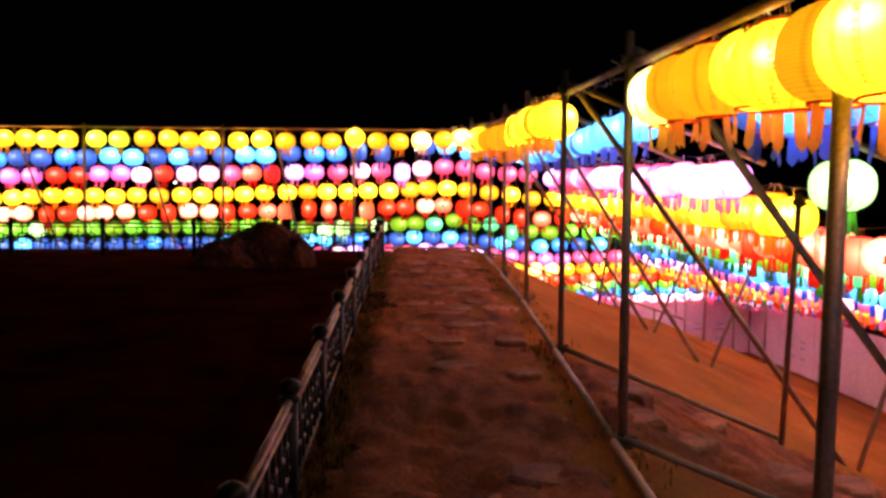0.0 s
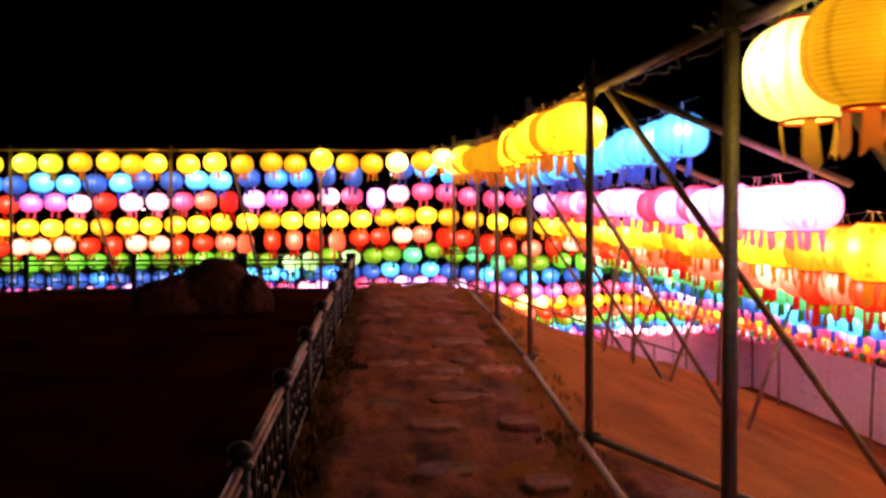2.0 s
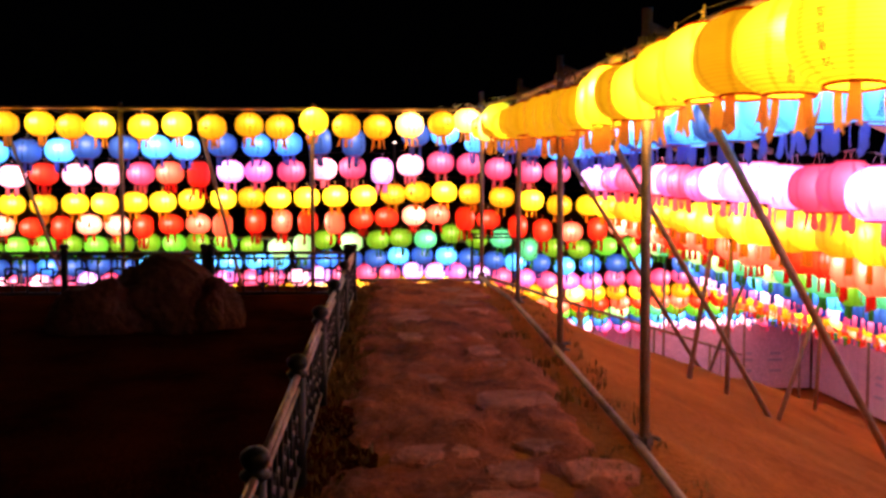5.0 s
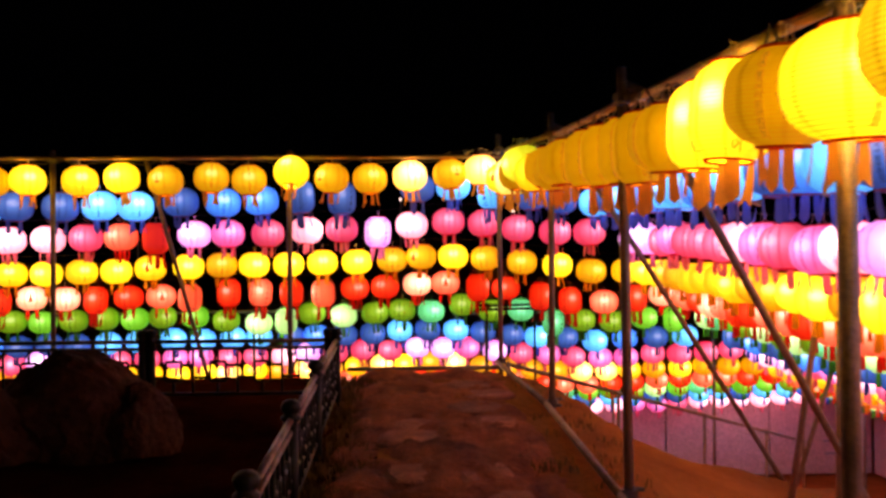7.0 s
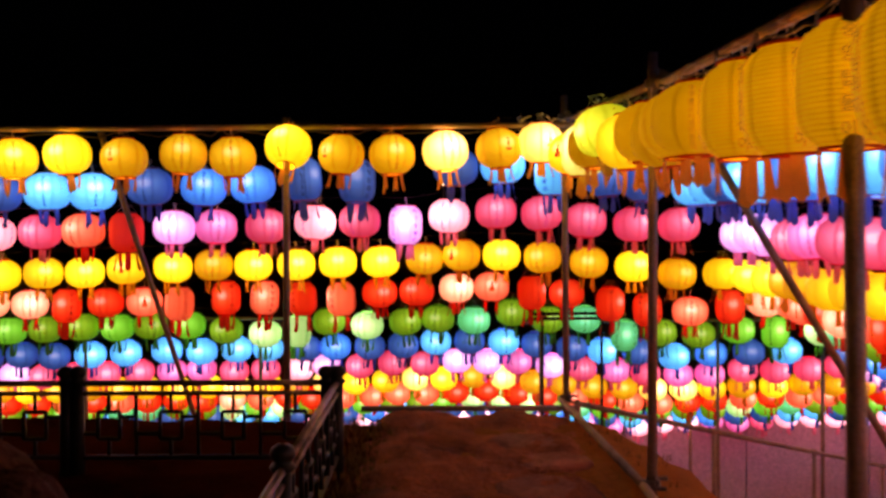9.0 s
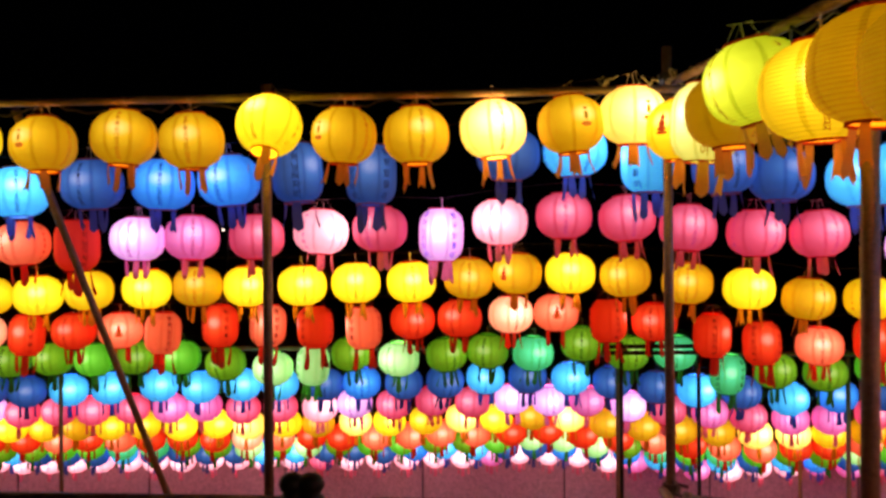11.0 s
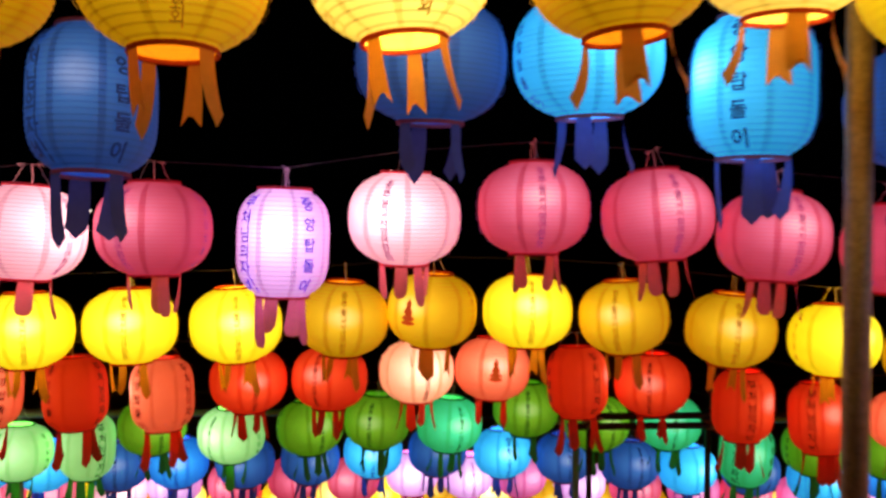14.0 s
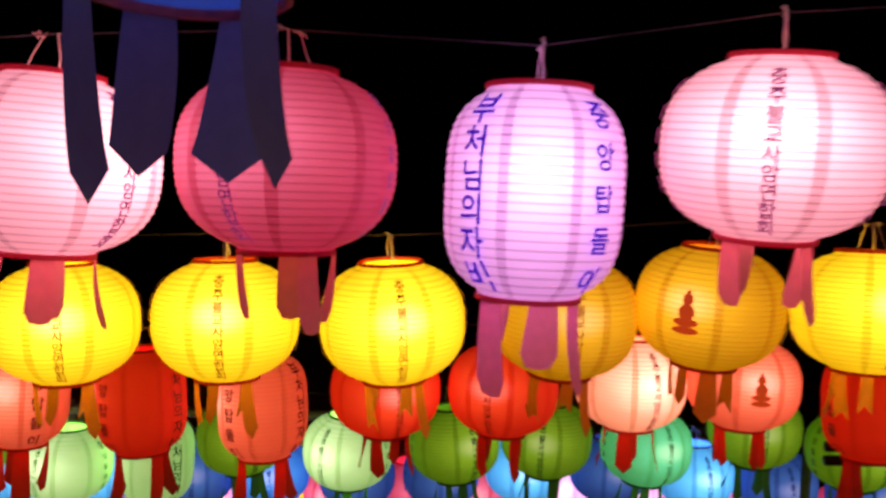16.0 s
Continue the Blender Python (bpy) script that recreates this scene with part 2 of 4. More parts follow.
def empty(name, place=(0, 0, 0)):
    ob = new(name)
    ob.location = place
    ob.empty_display_size = 0.1
    return ob


# ---- the lie of the land ----
EDGE_X, EDGE_Y, FALL, LOW = 1.25, 15.75, 0.42, -2.35


def rise(y):
    return 0.05 + 0.068 * min(y, 10.0) + 0.042 * (min(y, 17.0) - 10.0) * (y > 10.0)


def land(x, y):
    f = min(1.0, max(0.0, x - 1.0))
    edge_y = EDGE_Y - 2.6 * f * f * (3 - 2 * f)
    out = max(FALL * (x - EDGE_X), 0.45 * (y - edge_y), FALL * (-y - 9.0), FALL * (-x - 14.0), 0.0)
    return max(rise(max(y, -6.0)) - out, LOW)


def build_ground():
    def steps(stops):
        out = []
        for a, b, n in stops:
            out += [a + (b - a) * i / n for i in range(n)]
        return out + [stops[-1][1]]
    xs = steps([(-900, -60, 6), (-60, -15, 8), (-15, -3, 24), (-3, 13, 100), (13, 60, 8), (60, 900, 6)])
    ys = steps([(-900, -60, 6), (-60, -10, 8), (-10, 0, 20), (0, 28, 150), (28, 70, 8), (70, 1500, 8)])
    verts = []
    for y in ys:
        for x in xs:
            near = abs(x) < 14 and -10 < y < 28
            bumpy = 0.05 * noise.noise((x * 0.8, y * 0.8, 0)) + 0.025 * noise.noise((x * 3, y * 3, 4)) if near else 0
            verts.append((x, y, land(x, y) + bumpy - 0.02))
    w = len(xs)
    faces, slots = [], []
    for j in range(len(ys) - 1):
        for i in range(w - 1):
            faces.append((j * w + i, j * w + i + 1, (j + 1) * w + i + 1, (j + 1) * w + i))
            cx, cy = (xs[i] + xs[i + 1]) / 2, (ys[j] + ys[j + 1]) / 2
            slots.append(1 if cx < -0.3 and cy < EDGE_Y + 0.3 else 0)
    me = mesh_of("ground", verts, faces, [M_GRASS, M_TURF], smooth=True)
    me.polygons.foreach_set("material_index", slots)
    tagged(new("ground", me), "grassy mound with dry lawn slopes and dark turf top", "ground", kind="structure")


def fence_x(y):
    return -0.585 - 0.007 * y


def build_path():
    path = empty("path")
    tagged(path, "rough earthen path laid with uneven flagstones", "path", kind="structure")
    nx, ny = 40, 330
    verts, faces = [], []
    for j in range(ny + 1):
        y = -7 + 22.75 * j / ny
        x0, x1 = fence_x(y) + 0.12 + 0.05 * noise.noise((0, y * 2, 9)), 1.02 - 0.012 * max(y, 0) + 0.06 * noise.noise((5, y * 1.7, 2))
        for i in range(nx + 1):
            f = i / nx
            x = x0 + (x1 - x0) * f
            side = min(f, 1 - f) * 2
            h = 0.05 * noise.noise((x * 2.2, y * 2.2, 1)) + 0.04 * noise.noise((x * 6, y * 5, 3)) + 0.025 * abs(noise.noise((x * 13, y * 11, 3))) + 0.016 * noise.noise((x * 26, y * 20, 3))
            verts.append((x, y, rise(y) + 0.05 * min(1, side * 5) - 0.03 + h))
    w = nx + 1
    for j in range(ny):
        for i in range(nx):
            faces.append((j * w + i, j * w + i + 1, (j + 1) * w + i + 1, (j + 1) * w + i))
    part_mesh("earth", mesh_of("earth", verts, faces, M_EARTH, smooth=True), path)
    r = random.Random(21)

    def stone(cx, cy, width, depth, lift):
        count = r.randint(6, 9)
        ring = []
        for k in range(count):
            t = 2 * math.pi * (k + r.uniform(-0.25, 0.25)) / count
            ring.append((0.465 * width * math.copysign(abs(math.cos(t)) ** 0.7, math.cos(t)) * r.uniform(0.85, 1.02),
                         0.465 * depth * math.copysign(abs(math.sin(t)) ** 0.7, math.sin(t)) * r.uniform(0.85, 1.02)))
        tx, ty = r.uniform(-0.03, 0.03), r.uniform(-0.03, 0.03) + 0.055
        v, f = [], []
        for s, z in ((1.03, -0.09), (1.0, 0.006), (0.86, 0.022)):
            v += [(px * s, py * s, z + px * tx + py * ty + r.uniform(-0.006, 0.006)) for px, py in ring]
        for a in (0, 1):
            for k in range(count):
                m = (k + 1) % count
                f.append((a * count + k, a * count + m, (a + 1) * count + m, (a + 1) * count + k))
        f.append(tuple(range(2 * count, 3 * count)))
        st = part_mesh("flagstone", mesh_of("flagstone", v, f, M_STONE), path)
        st.location = (cx, cy, rise(cy) + 0.012 + lift)

    large = [(0.76, 7.5, 0.34, 0.3), (0.22, 7.45, 0.42, 0.3), (-0.08, 7.95, 0.42, 0.34), (0.77, 6.4, 0.36, 0.26), (0.45, 8.15, 0.56, 0.24), (0.3, 8.7, 0.42, 0.18), (0.25, 6.6, 0.45, 0.3)]
    for cx, cy, w, dd in large:
        stone(cx, cy, w, dd, 0.012)
    y = -1.0
    while y < 15.2:
        depth = r.uniform(0.28, 0.5)
        x = fence_x(y) + 0.3 + r.uniform(0, 0.15)
        while x < 0.62:
            width = r.uniform(0.3, 0.62)
            cx, cy = x + width / 2, y + depth / 2 + r.uniform(-0.06, 0.06)
            clear = all(abs(cx - a) > (width + w) / 2 or abs(cy - e) > (depth + dd) / 2 for a, e, w, dd in large)
            if clear and r.random() < 0.5:
                stone(cx, cy, width, depth, r.uniform(-0.006, 0.006))
            x += width + r.uniform(0.02, 0.1)
        y += depth + r.uniform(0.01, 0.06)


def grass_mesh(name, spots, seed, height, material, label):
    r = random.Random(seed)
    verts, faces = [], []
    for x, y, z in spots:
        for _ in range(r.randint(3, 5)):
            a, h, w = r.uniform(0, 2 * math.pi), height * r.uniform(0.5, 1.2), r.uniform(0.003, 0.006)
            px, py = x + r.uniform(-0.04, 0.04), y + r.uniform(-0.04, 0.04)
            lx, ly = math.cos(a) * h * 0.6, math.sin(a) * h * 0.6
            dx, dy = -math.sin(a) * w, math.cos(a) * w
            n = len(verts)
            verts += [(px - dx, py - dy, z - 0.02), (px + dx, py + dy, z - 0.02), (px + lx * 0.4 + dx * 0.7, py + ly * 0.4 + dy * 0.7, z + h * 0.6),
                      (px + lx * 0.4 - dx * 0.7, py + ly * 0.4 - dy * 0.7, z + h * 0.6), (px + lx, py + ly, z + h * 0.85)]
            faces += [(n, n + 1, n + 2, n + 3), (n + 3, n + 2, n + 4)]
    tagged(new(name, mesh_of(name, verts, faces, material)), label, "grass", kind="stuff")


def build_grass():
    r = random.Random(5)
    spots = []
    for _ in range(2200):
        y = r.uniform(0.5, 15.6)
        x = fence_x(y) + r.triangular(-0.25, 0.42, 0.08)
        spots.append((x, y, land(x, y)))
    for _ in range(260):
        y = r.uniform(2.0, 15.6)
        x = r.triangular(0.85, 1.5, 1.12)
        spots.append((x, y, land(x, y)))
    for cx, cy in ((0.84, 9.16), (0.86, 11.24), (0.8, 12.4), (0.95, 7.2), (0.9, 10.3)):
        for _ in range(22):
            spots.append((cx + r.gauss(0, 0.07), cy + r.gauss(0, 0.1), land(cx, cy) + 0.02))
    grass_mesh("verge_grass", spots, 3, 0.036, M_BLADE, "scruffy grass tufts along the path edges")


def build_stone_steps():
    """A flight of rough slabs set in bare earth, down the slope from the path."""
    steps = empty("stone_steps", (1.2, 6.0, land(1.2, 6.0)))
    tagged(steps, "rough reddish stone slabs stepping down the slope in bare earth", "steps", kind="structure")
    o = Vector(steps.location)
    nx, ny = 90, 56
    verts, faces = [], []
    for j in range(ny + 1):
        for i in range(nx + 1):
            fx, fy = i / nx, j / ny
            x = 1.12 + 3.3 * fx
            y = 5.05 + 2.0 * fy + 0.16 * noise.noise((x * 1.4, fy, 6))
            edge = min(1.0, 7 * min(fy, 1 - fy), 7 * (1 - fx), 12 * fx + 0.3)
            rough = 0.05 * noise.noise((x * 0.8, y * 0.8, 0)) + 0.025 * noise.noise((x * 3, y * 3, 4)) + 0.04 * noise.noise((x * 5, y * 5, 8)) + 0.02 * noise.noise((x * 13, y * 13, 2))
            verts.append(Vector((x, y, land(x, y) - 0.06 + 0.085 * edge + rough)) - o)
    w = nx + 1
    for j in range(ny):
        for i in range(nx):
            faces.append((j * w + i, j * w + i + 1, (j + 1) * w + i + 1, (j + 1) * w + i))
    part_mesh("earth", mesh_of("earth", verts, faces, M_EARTH, smooth=True), steps)
    r = random.Random(44)
    for n in range(9):
        x = 1.42 + 0.34 * n
        y = 5.35 + r.uniform(-0.04, 0.06)
        while y < 6.5:
            depth = r.uniform(0.4, 0.72)
            count = 9
            v, f = [], []
            ring = [(0.235 * math.cos(2 * math.pi * (k + r.uniform(-0.25, 0.25)) / count) * r.uniform(0.85, 1.05), 0.5 * depth * math.sin(2 * math.pi * (k + r.uniform(-0.25, 0.25)) / count) * r.uniform(0.9, 1.05)) for k in range(count)]
            tilt = r.uniform(-0.12, 0.02)
            for scale, z in ((1.04, -0.16), (1.0, 0.0), (0.88, 0.022)):
                v += [(px * scale, py * scale, z + px * tilt + r.uniform(-0.008, 0.008)) for px, py in ring]
            for a in (0, 1):
                for k in range(count):
                    m = (k + 1) % count
                    f.append((a * count + k, a * count + m, (a + 1) * count + m, (a + 1) * count + k))
            f.append(tuple(range(2 * count, 3 * count)))
            if r.random() < 0.3:
                y += depth
                continue
            slab = part_mesh("slab", mesh_of("slab", v, f, M_STONE), steps)
            cy = y + depth / 2
            slab.location = Vector((x + r.uniform(-0.05, 0.05), cy, land(x, cy) + 0.02 + r.uniform(-0.03, 0.015))) - o
            y += depth + r.uniform(0.0, 0.05)


build_ground()
build_path()
build_stone_steps()


# ---- scaffolding ----
POLES_Y = [-4.2, -1.9, 0.3, 2.42, 4.82, 7.05, 9.37, 11.67, 14.0]
BRACE_FEET = {2.42: (3.8, 2.5), 4.82: (3.9, 4.82), 7.05: (3.8, 7.5), 9.37: (3.55, 10.75), 11.67: (3.5, 13.2), 14.0: (3.5, 15.15)}


def clamp(parent, place):
    bm = bmesh.new()
    bmesh.ops.create_cube(bm, size=0.085)
    bmesh.ops.bevel(bm, geom=bm.edges[:], offset=0.02, segments=2, affect="EDGES")
    for s in (-1, 1):
        bolt = bmesh.ops.create_cone(bm, cap_ends=True, segments=6, radius1=0.011, radius2=0.011, depth=0.06)
        bmesh.ops.transform(bm, matrix=pose(0.03 * s, -0.05, 0.02 * s, 90), verts=bolt["verts"])
    bmesh.ops.transform(bm, matrix=pose(*place, rng.uniform(-8, 8), rng.uniform(-8, 8), rng.uniform(0, 90)), verts=bm.verts)
    return part("clamp", bm, M_CLAMP, parent, "rusty steel pipe clamp")


def pole_x(y):
    return 1.13 - 0.012 * max(y - 9, 0) - 0.16 * (y > 16)


def top_z(y):
    return 2.26 + 0.0605 * y


def build_side_scaffold():
    sc = empty("scaffold", (1.13, 5, 0))
    tagged(sc, "galvanised pipe scaffold along the path edge carrying lantern rows", "scaffold")
    off = Vector((-1.13, -5, 0))

    def p(x, y, z):
        return Vector((x, y, z)) + off
    r = random.Random(3)
    for y in POLES_Y + [16.1]:
        x, top = pole_x(y), top_z(y) + 0.17
        lean = 0.05 if y == 2.42 else r.uniform(-0.02, 0.02)
        pipe("pole", [p(x, y, land(x, y) - 0.15), p(x + lean, y, top)], 0.027, M_PIPE, sc)
        clamp(sc, p(x + lean, y, top_z(y)))
        clamp(sc, p(x, y, rise(max(y, -6)) + 0.06))
    for a, b in zip(POLES_Y, POLES_Y[1:] + [16.1]):
        pipe("top_rail", [p(pole_x(a) + 0.04, a - 0.12, top_z(a)), p(pole_x(b) + 0.04, b + 0.12, top_z(b))], 0.024, M_PIPE, sc)
        pipe("foot_rail", [p(pole_x(a) - 0.045, a, rise(max(a, -6)) + 0.05), p(pole_x(b) - 0.045, b, rise(max(b, -6)) + 0.05)], 0.024, M_PIPE, sc)
    for y in POLES_Y[3:]:
        fx, fy = BRACE_FEET[y]
        pipe("brace", [p(pole_x(y) + (0.2 if y < 6 else 0.1), y + 0.05, top_z(y) + 0.045), p(fx, fy, land(fx, fy) - 0.1)], 0.025, M_PIPE, sc)
        pipe("outrigger", [p(pole_x(y), y + 0.04, top_z(y) + 0.09), p(2.9, y + 0.3, top_z(y) - 0.55)], 0.024, M_PIPE, sc)
        pipe("strut", [p(fx + 0.05, fy, land(fx, fy) - 0.1), p(fx + 1.05, fy + 0.7, land(fx, fy) + 1.75)], 0.022, M_PIPE, sc)
        if y < 8:
            pipe("ledger", [p(pole_x(y), y - 0.05, rise(y) + 0.08), p(3.0, y, land(3.0, y) + 0.04)], 0.022, M_PIPE, sc)


def outer_pole(x, y, top, lean=(0, 0)):
    """A lone pipe post standing on the slope, with its clamp."""
    z = land(x, y)
    ob = empty("scaffold_post", (x, y, z))
    tagged(ob, "galvanised pipe post standing on the slope", "post", "posts on the slope")
    pipe("pole", [(0, 0, -0.2), (lean[0], lean[1], top - z)], 0.024, M_PIPE, ob)
    clamp(ob, (lean[0] * 0.98, lean[1] * 0.98, top - z - 0.06))


build_side_scaffold()


def build_far_scaffold():
    sc = empty("scaffold", (-3, 16.05, 0))
    tagged(sc, "galvanised pipe scaffold across the path's end carrying lantern rows", "scaffold")
    off = Vector((3, -16.05, 0))
    xs = [-13.6, -11.1, -8.65, -6.2, -3.68, -1.29]
    for x in xs:
        pipe("pole", [Vector((x, 16.05, land(x, 16.05) - 0.15)) + off, Vector((x, 16.05, 3.24)) + off], 0.027, M_PIPE, sc)
        clamp(sc, Vector((x, 16.05, 3.15)) + off)
    for a, b in zip(xs, xs[1:] + [1.13]):
        pipe("top_rail", [Vector((a - 0.15, 16.0, 3.16)) + off, Vector((b + 0.15, 16.0, 3.16)) + off], 0.022, M_PIPE, sc)
    pipe("foot_rail", [Vector((-0.7, 15.92, 1.0)) + off, Vector((0.95, 15.92, 1.0)) + off], 0.024, M_PIPE, sc)
    for x in (-10.2, -7.5, -5.2, -2.76):
        pipe("brace", [Vector((x, 16.12, 3.14)) + off, Vector((x + 0.45, 17.6, land(0, 17.6) - 0.1)) + off], 0.024, M_PIPE, sc)
    # bars that tie the middle lantern rows
    for a, b, y, z in ((-9.0, -0.7, 19.6, 1.36), (0.64, 4.4, 19.6, 1.32)):
        ob = empty("scaffold_ledger", (a, y, z))
        tagged(ob, "thin dark pipe bar tying the lantern rows", "pipe")
        pipe("bar", [(0, 0, 0), (b - a, 0, 0.02)], 0.022, M_PIPE, ob)
        for x in [a + 0.4 + 2.1 * i for i in range(int((b - a) / 2.1) + 1)]:
            pipe("pole", [(x - a, 0.05, 0.05), (x - a, 0.05, land(x, y) - z - 0.15)], 0.022, M_PIPE, ob)


build_far_scaffold()


def build_tie_bars():
    """A short doubled bar in front of the green lanterns, on two slim posts."""
    ob = empty("scaffold_ledger", (0.98, 19.1, 1.4))
    tagged(ob, "short doubled pipe bar tied before the green lanterns", "pipe")
    for z in (0.0, 0.055):
        pipe("bar", [(-0.1, 0, z), (0.8, 0.01, z + 0.005)], 0.02, M_IRON, ob)
    for x in (0.03, 0.7):
        pipe("pole", [(x, 0.045, 0.09), (x, 0.045, land(0.98 + x, 19.15) - 1.55)], 0.018, M_IRON, ob)
        clamp(ob, (x, 0.03, 0.02))


build_tie_bars()
for place in ((2.98, 7.07, 1.86, (-0.2, -0.7)), (2.7, 13.4, 2.1, (0.32, 0)), (3.15, 13.5, 1.7, (0.02, 0)), (2.98, 4.82, 1.75, (-0.2, -0.6)), (5.1, 15.6, 1.5, (0.1, 0)), (7.3, 12.0, 0.6, (0.15, 0)),
              (7.4, 15.2, 0.6, (0.1, 0)), (7.4, 18.5, 0.6, (0, 0)), (4.4, 19.7, 1.3, (0, 0)), (6.6, 21.6, 0.4, (0, 0)), (3.4, 21.8, 0.4, (0, 0)), (8.2, 22.6, 0.0, (0, 0))):
    outer_pole(*place)


def build_slope_rail():
    """A pipe rail that runs down across the slope past the path's corner."""
    ob = empty("handrail", (0.95, 16.0, land(0.95, 16.0)))
    tagged(ob, "low pipe rail running down the mound's corner", "rail")
    base = Vector(ob.location)

    def q(s, z):
        return Vector((0.95 + s, 16.0 + s, z)) - base
    pipe("rail", [q(0, 1.02), q(5.6, 1.02 - 0.365 * 5.6)], 0.024, M_PIPE, ob)
    for s in (0.0, 1.5, 3.1, 4.6):
        pipe("post", [q(s, land(0.95 + s, 16.0 + s) - 0.1), q(s, 1.05 - 0.365 * s)], 0.024, M_PIPE, ob)


build_slope_rail()


# ---- fence ----
def build_fence_run(points, label):
    """An iron railing: capped posts, two slim top rails, a foot rail and a fretwork of square bars."""
    fence = empty("metal_fence", (points[0][0], points[0][1], land(*points[0])))
    tagged(fence, label, "fence")
    o = Vector(fence.location)
    height = 0.55
    for k, (x, y) in enumerate(points):
        base = Vector((x, y, land(x, y))) - o
        bm = bmesh.new()
        bmesh.ops.create_cone(bm, cap_ends=True, segments=12, radius1=0.038, radius2=0.036, depth=height + 0.08)
        bmesh.ops.transform(bm, matrix=Matrix.Translation(base + Vector((0, 0, (height + 0.08) / 2 - 0.1))), verts=bm.verts)
        post = part("post", bm, M_IRON, fence, smooth=True)
        prof = [(0.046, -0.035), (0.054, -0.022), (0.046, -0.01), (0.034, -0.002), (0.046, 0.014), (0.052, 0.034), (0.046, 0.054), (0.028, 0.068), (0.004, 0.074)]
        verts, faces = [], []
        for r, z in prof:
            verts += [(base.x + r * math.cos(2 * math.pi * i / 12), base.y + r * math.sin(2 * math.pi * i / 12), base.z + height + z) for i in range(12)]
        for a in range(len(prof) - 1):
            for i in range(12):
                j = (i + 1) % 12
                faces.append((a * 12 + i, a * 12 + j, a * 12 + 12 + j, a * 12 + 12 + i))
        part_mesh("cap", mesh_of("cap", verts, faces, M_IRON, smooth=True), post, "rounded iron post cap")
        if k == len(points) - 1:
            continue
        nxt = Vector((*points[k + 1], land(*points[k + 1]))) - o
        span = nxt - base

        def at(f, h):
            return base + span * f + Vector((0, 0, h))
        for h, r in ((height - 0.03, 0.019), (height - 0.09, 0.015), (0.08, 0.016)):
            pipe("rail", [at(0.015, h), at(0.985, h)], r, M_RAIL if h > 0.4 else M_IRON, fence, 8, "worn metal rail with a warm highlight in its colour" if h > 0.4 else "")
        # fretwork: uprights, and stepped rectangles between them
        top, foot = height - 0.09, 0.08
        bars = []
        cells = 4
        for c in range(cells):
            f0, f1 = (c + 0.06) / cells, (c + 0.94) / cells
            m0, m1 = f0 + 0.3 * (f1 - f0), f1 - 0.3 * (f1 - f0)
            a, b = foot + 0.11, top - 0.11
            bars += [((f0, foot), (f0, top)), ((m0, a), (m0, b)), ((m1, a), (m1, b)), ((m0, a), (m1, a)), ((m0, b), (m1, b)),
                     ((f0, (a + b) / 2 + 0.05), (m0, (a + b) / 2 + 0.05)), ((m1, (a + b) / 2 - 0.05), (f1 + 0.12 / cells, (a + b) / 2 - 0.05)),
                     (((m0 + m1) / 2, b), ((m0 + m1) / 2, top)), (((m0 + m1) / 2, foot), ((m0 + m1) / 2, a))]
        for (fa, ha), (fb, hb) in bars:
            pipe("fret_bar", [at(fa, ha), at(min(fb, 0.99), hb)], 0.0125, M_IRON, fence, 4)


side = [(fence_x(y), y) for y in [12.75 - 1.25 * k for k in range(12)][::-1] + [14.45]]
build_fence_run(side, "black iron fretwork railing beside the path")
build_fence_run([(-2.30 - 1.5 * k, 14.45) for k in range(7)], "black iron fretwork railing along the mound's far edge")
build_fence_run([(-0.75, 14.45), (-2.23, 14.45)], "black iron fretwork railing at the mound's corner")


# ---- boulders ----
def build_boulder(cx, cy, sx, sy, sz, seed, lean, label):
    """A weathered rock bedded in the turf: broad planes broken by cracks, its top leaning along x."""
    bm = bmesh.new()
    bmesh.ops.create_icosphere(bm, subdivisions=5, radius=1.0)
    cuts = []
    r = random.Random(int(seed * 10))
    for _ in range(9):
        d = Vector((r.uniform(-1, 1), r.uniform(-1, 1), r.uniform(-0.2, 1))).normalized()
        cuts.append((d, r.uniform(0.74, 0.92)))
    for v in bm.verts:
        c = v.co.copy()
        for d, reach in cuts:
            over = c.dot(d) - reach
            if over > 0:
                c -= d * over * 0.85
        k = 1 + 0.16 * noise.noise(c * 1.3 + Vector((seed, 0, 0))) + 0.08 * noise.noise(c * 3.1 + Vector((0, seed, 0))) + 0.035 * noise.noise(c * 9) - 0.05 * max(0.0, 0.12 - abs(noise.noise(c * 2.0 + Vector((0, 0, seed))))) / 0.12
        z = max(c.z, -0.35) * sz * k
        v.co = Vector((c.x * sx * k + lean * max(z, 0.0), c.y * sy * k, z))
    me = bpy.data.meshes.new("boulder")
    bm.to_mesh(me)
    bm.free()
    me.materials.append(M_ROCK)
    ob = new("boulder", me)
    ob.location = (cx, cy, land(cx, cy) + 0.1)
    tagged(ob, label, "rock", "boulders on the turf")


build_boulder(-2.32, 13.2, 0.62, 0.42, 0.6, 2.0, -0.3, "large weathered brown boulder standing on the dark turf")
build_boulder(-2.92, 12.85, 0.44, 0.3, 0.33, 7.0, 0.2, "low rounded brown boulder beside a taller rock")
build_boulder(-1.84, 13.0, 0.26, 0.24, 0.33, 4.0, -0.2, "small brown boulder leaning on a larger rock")


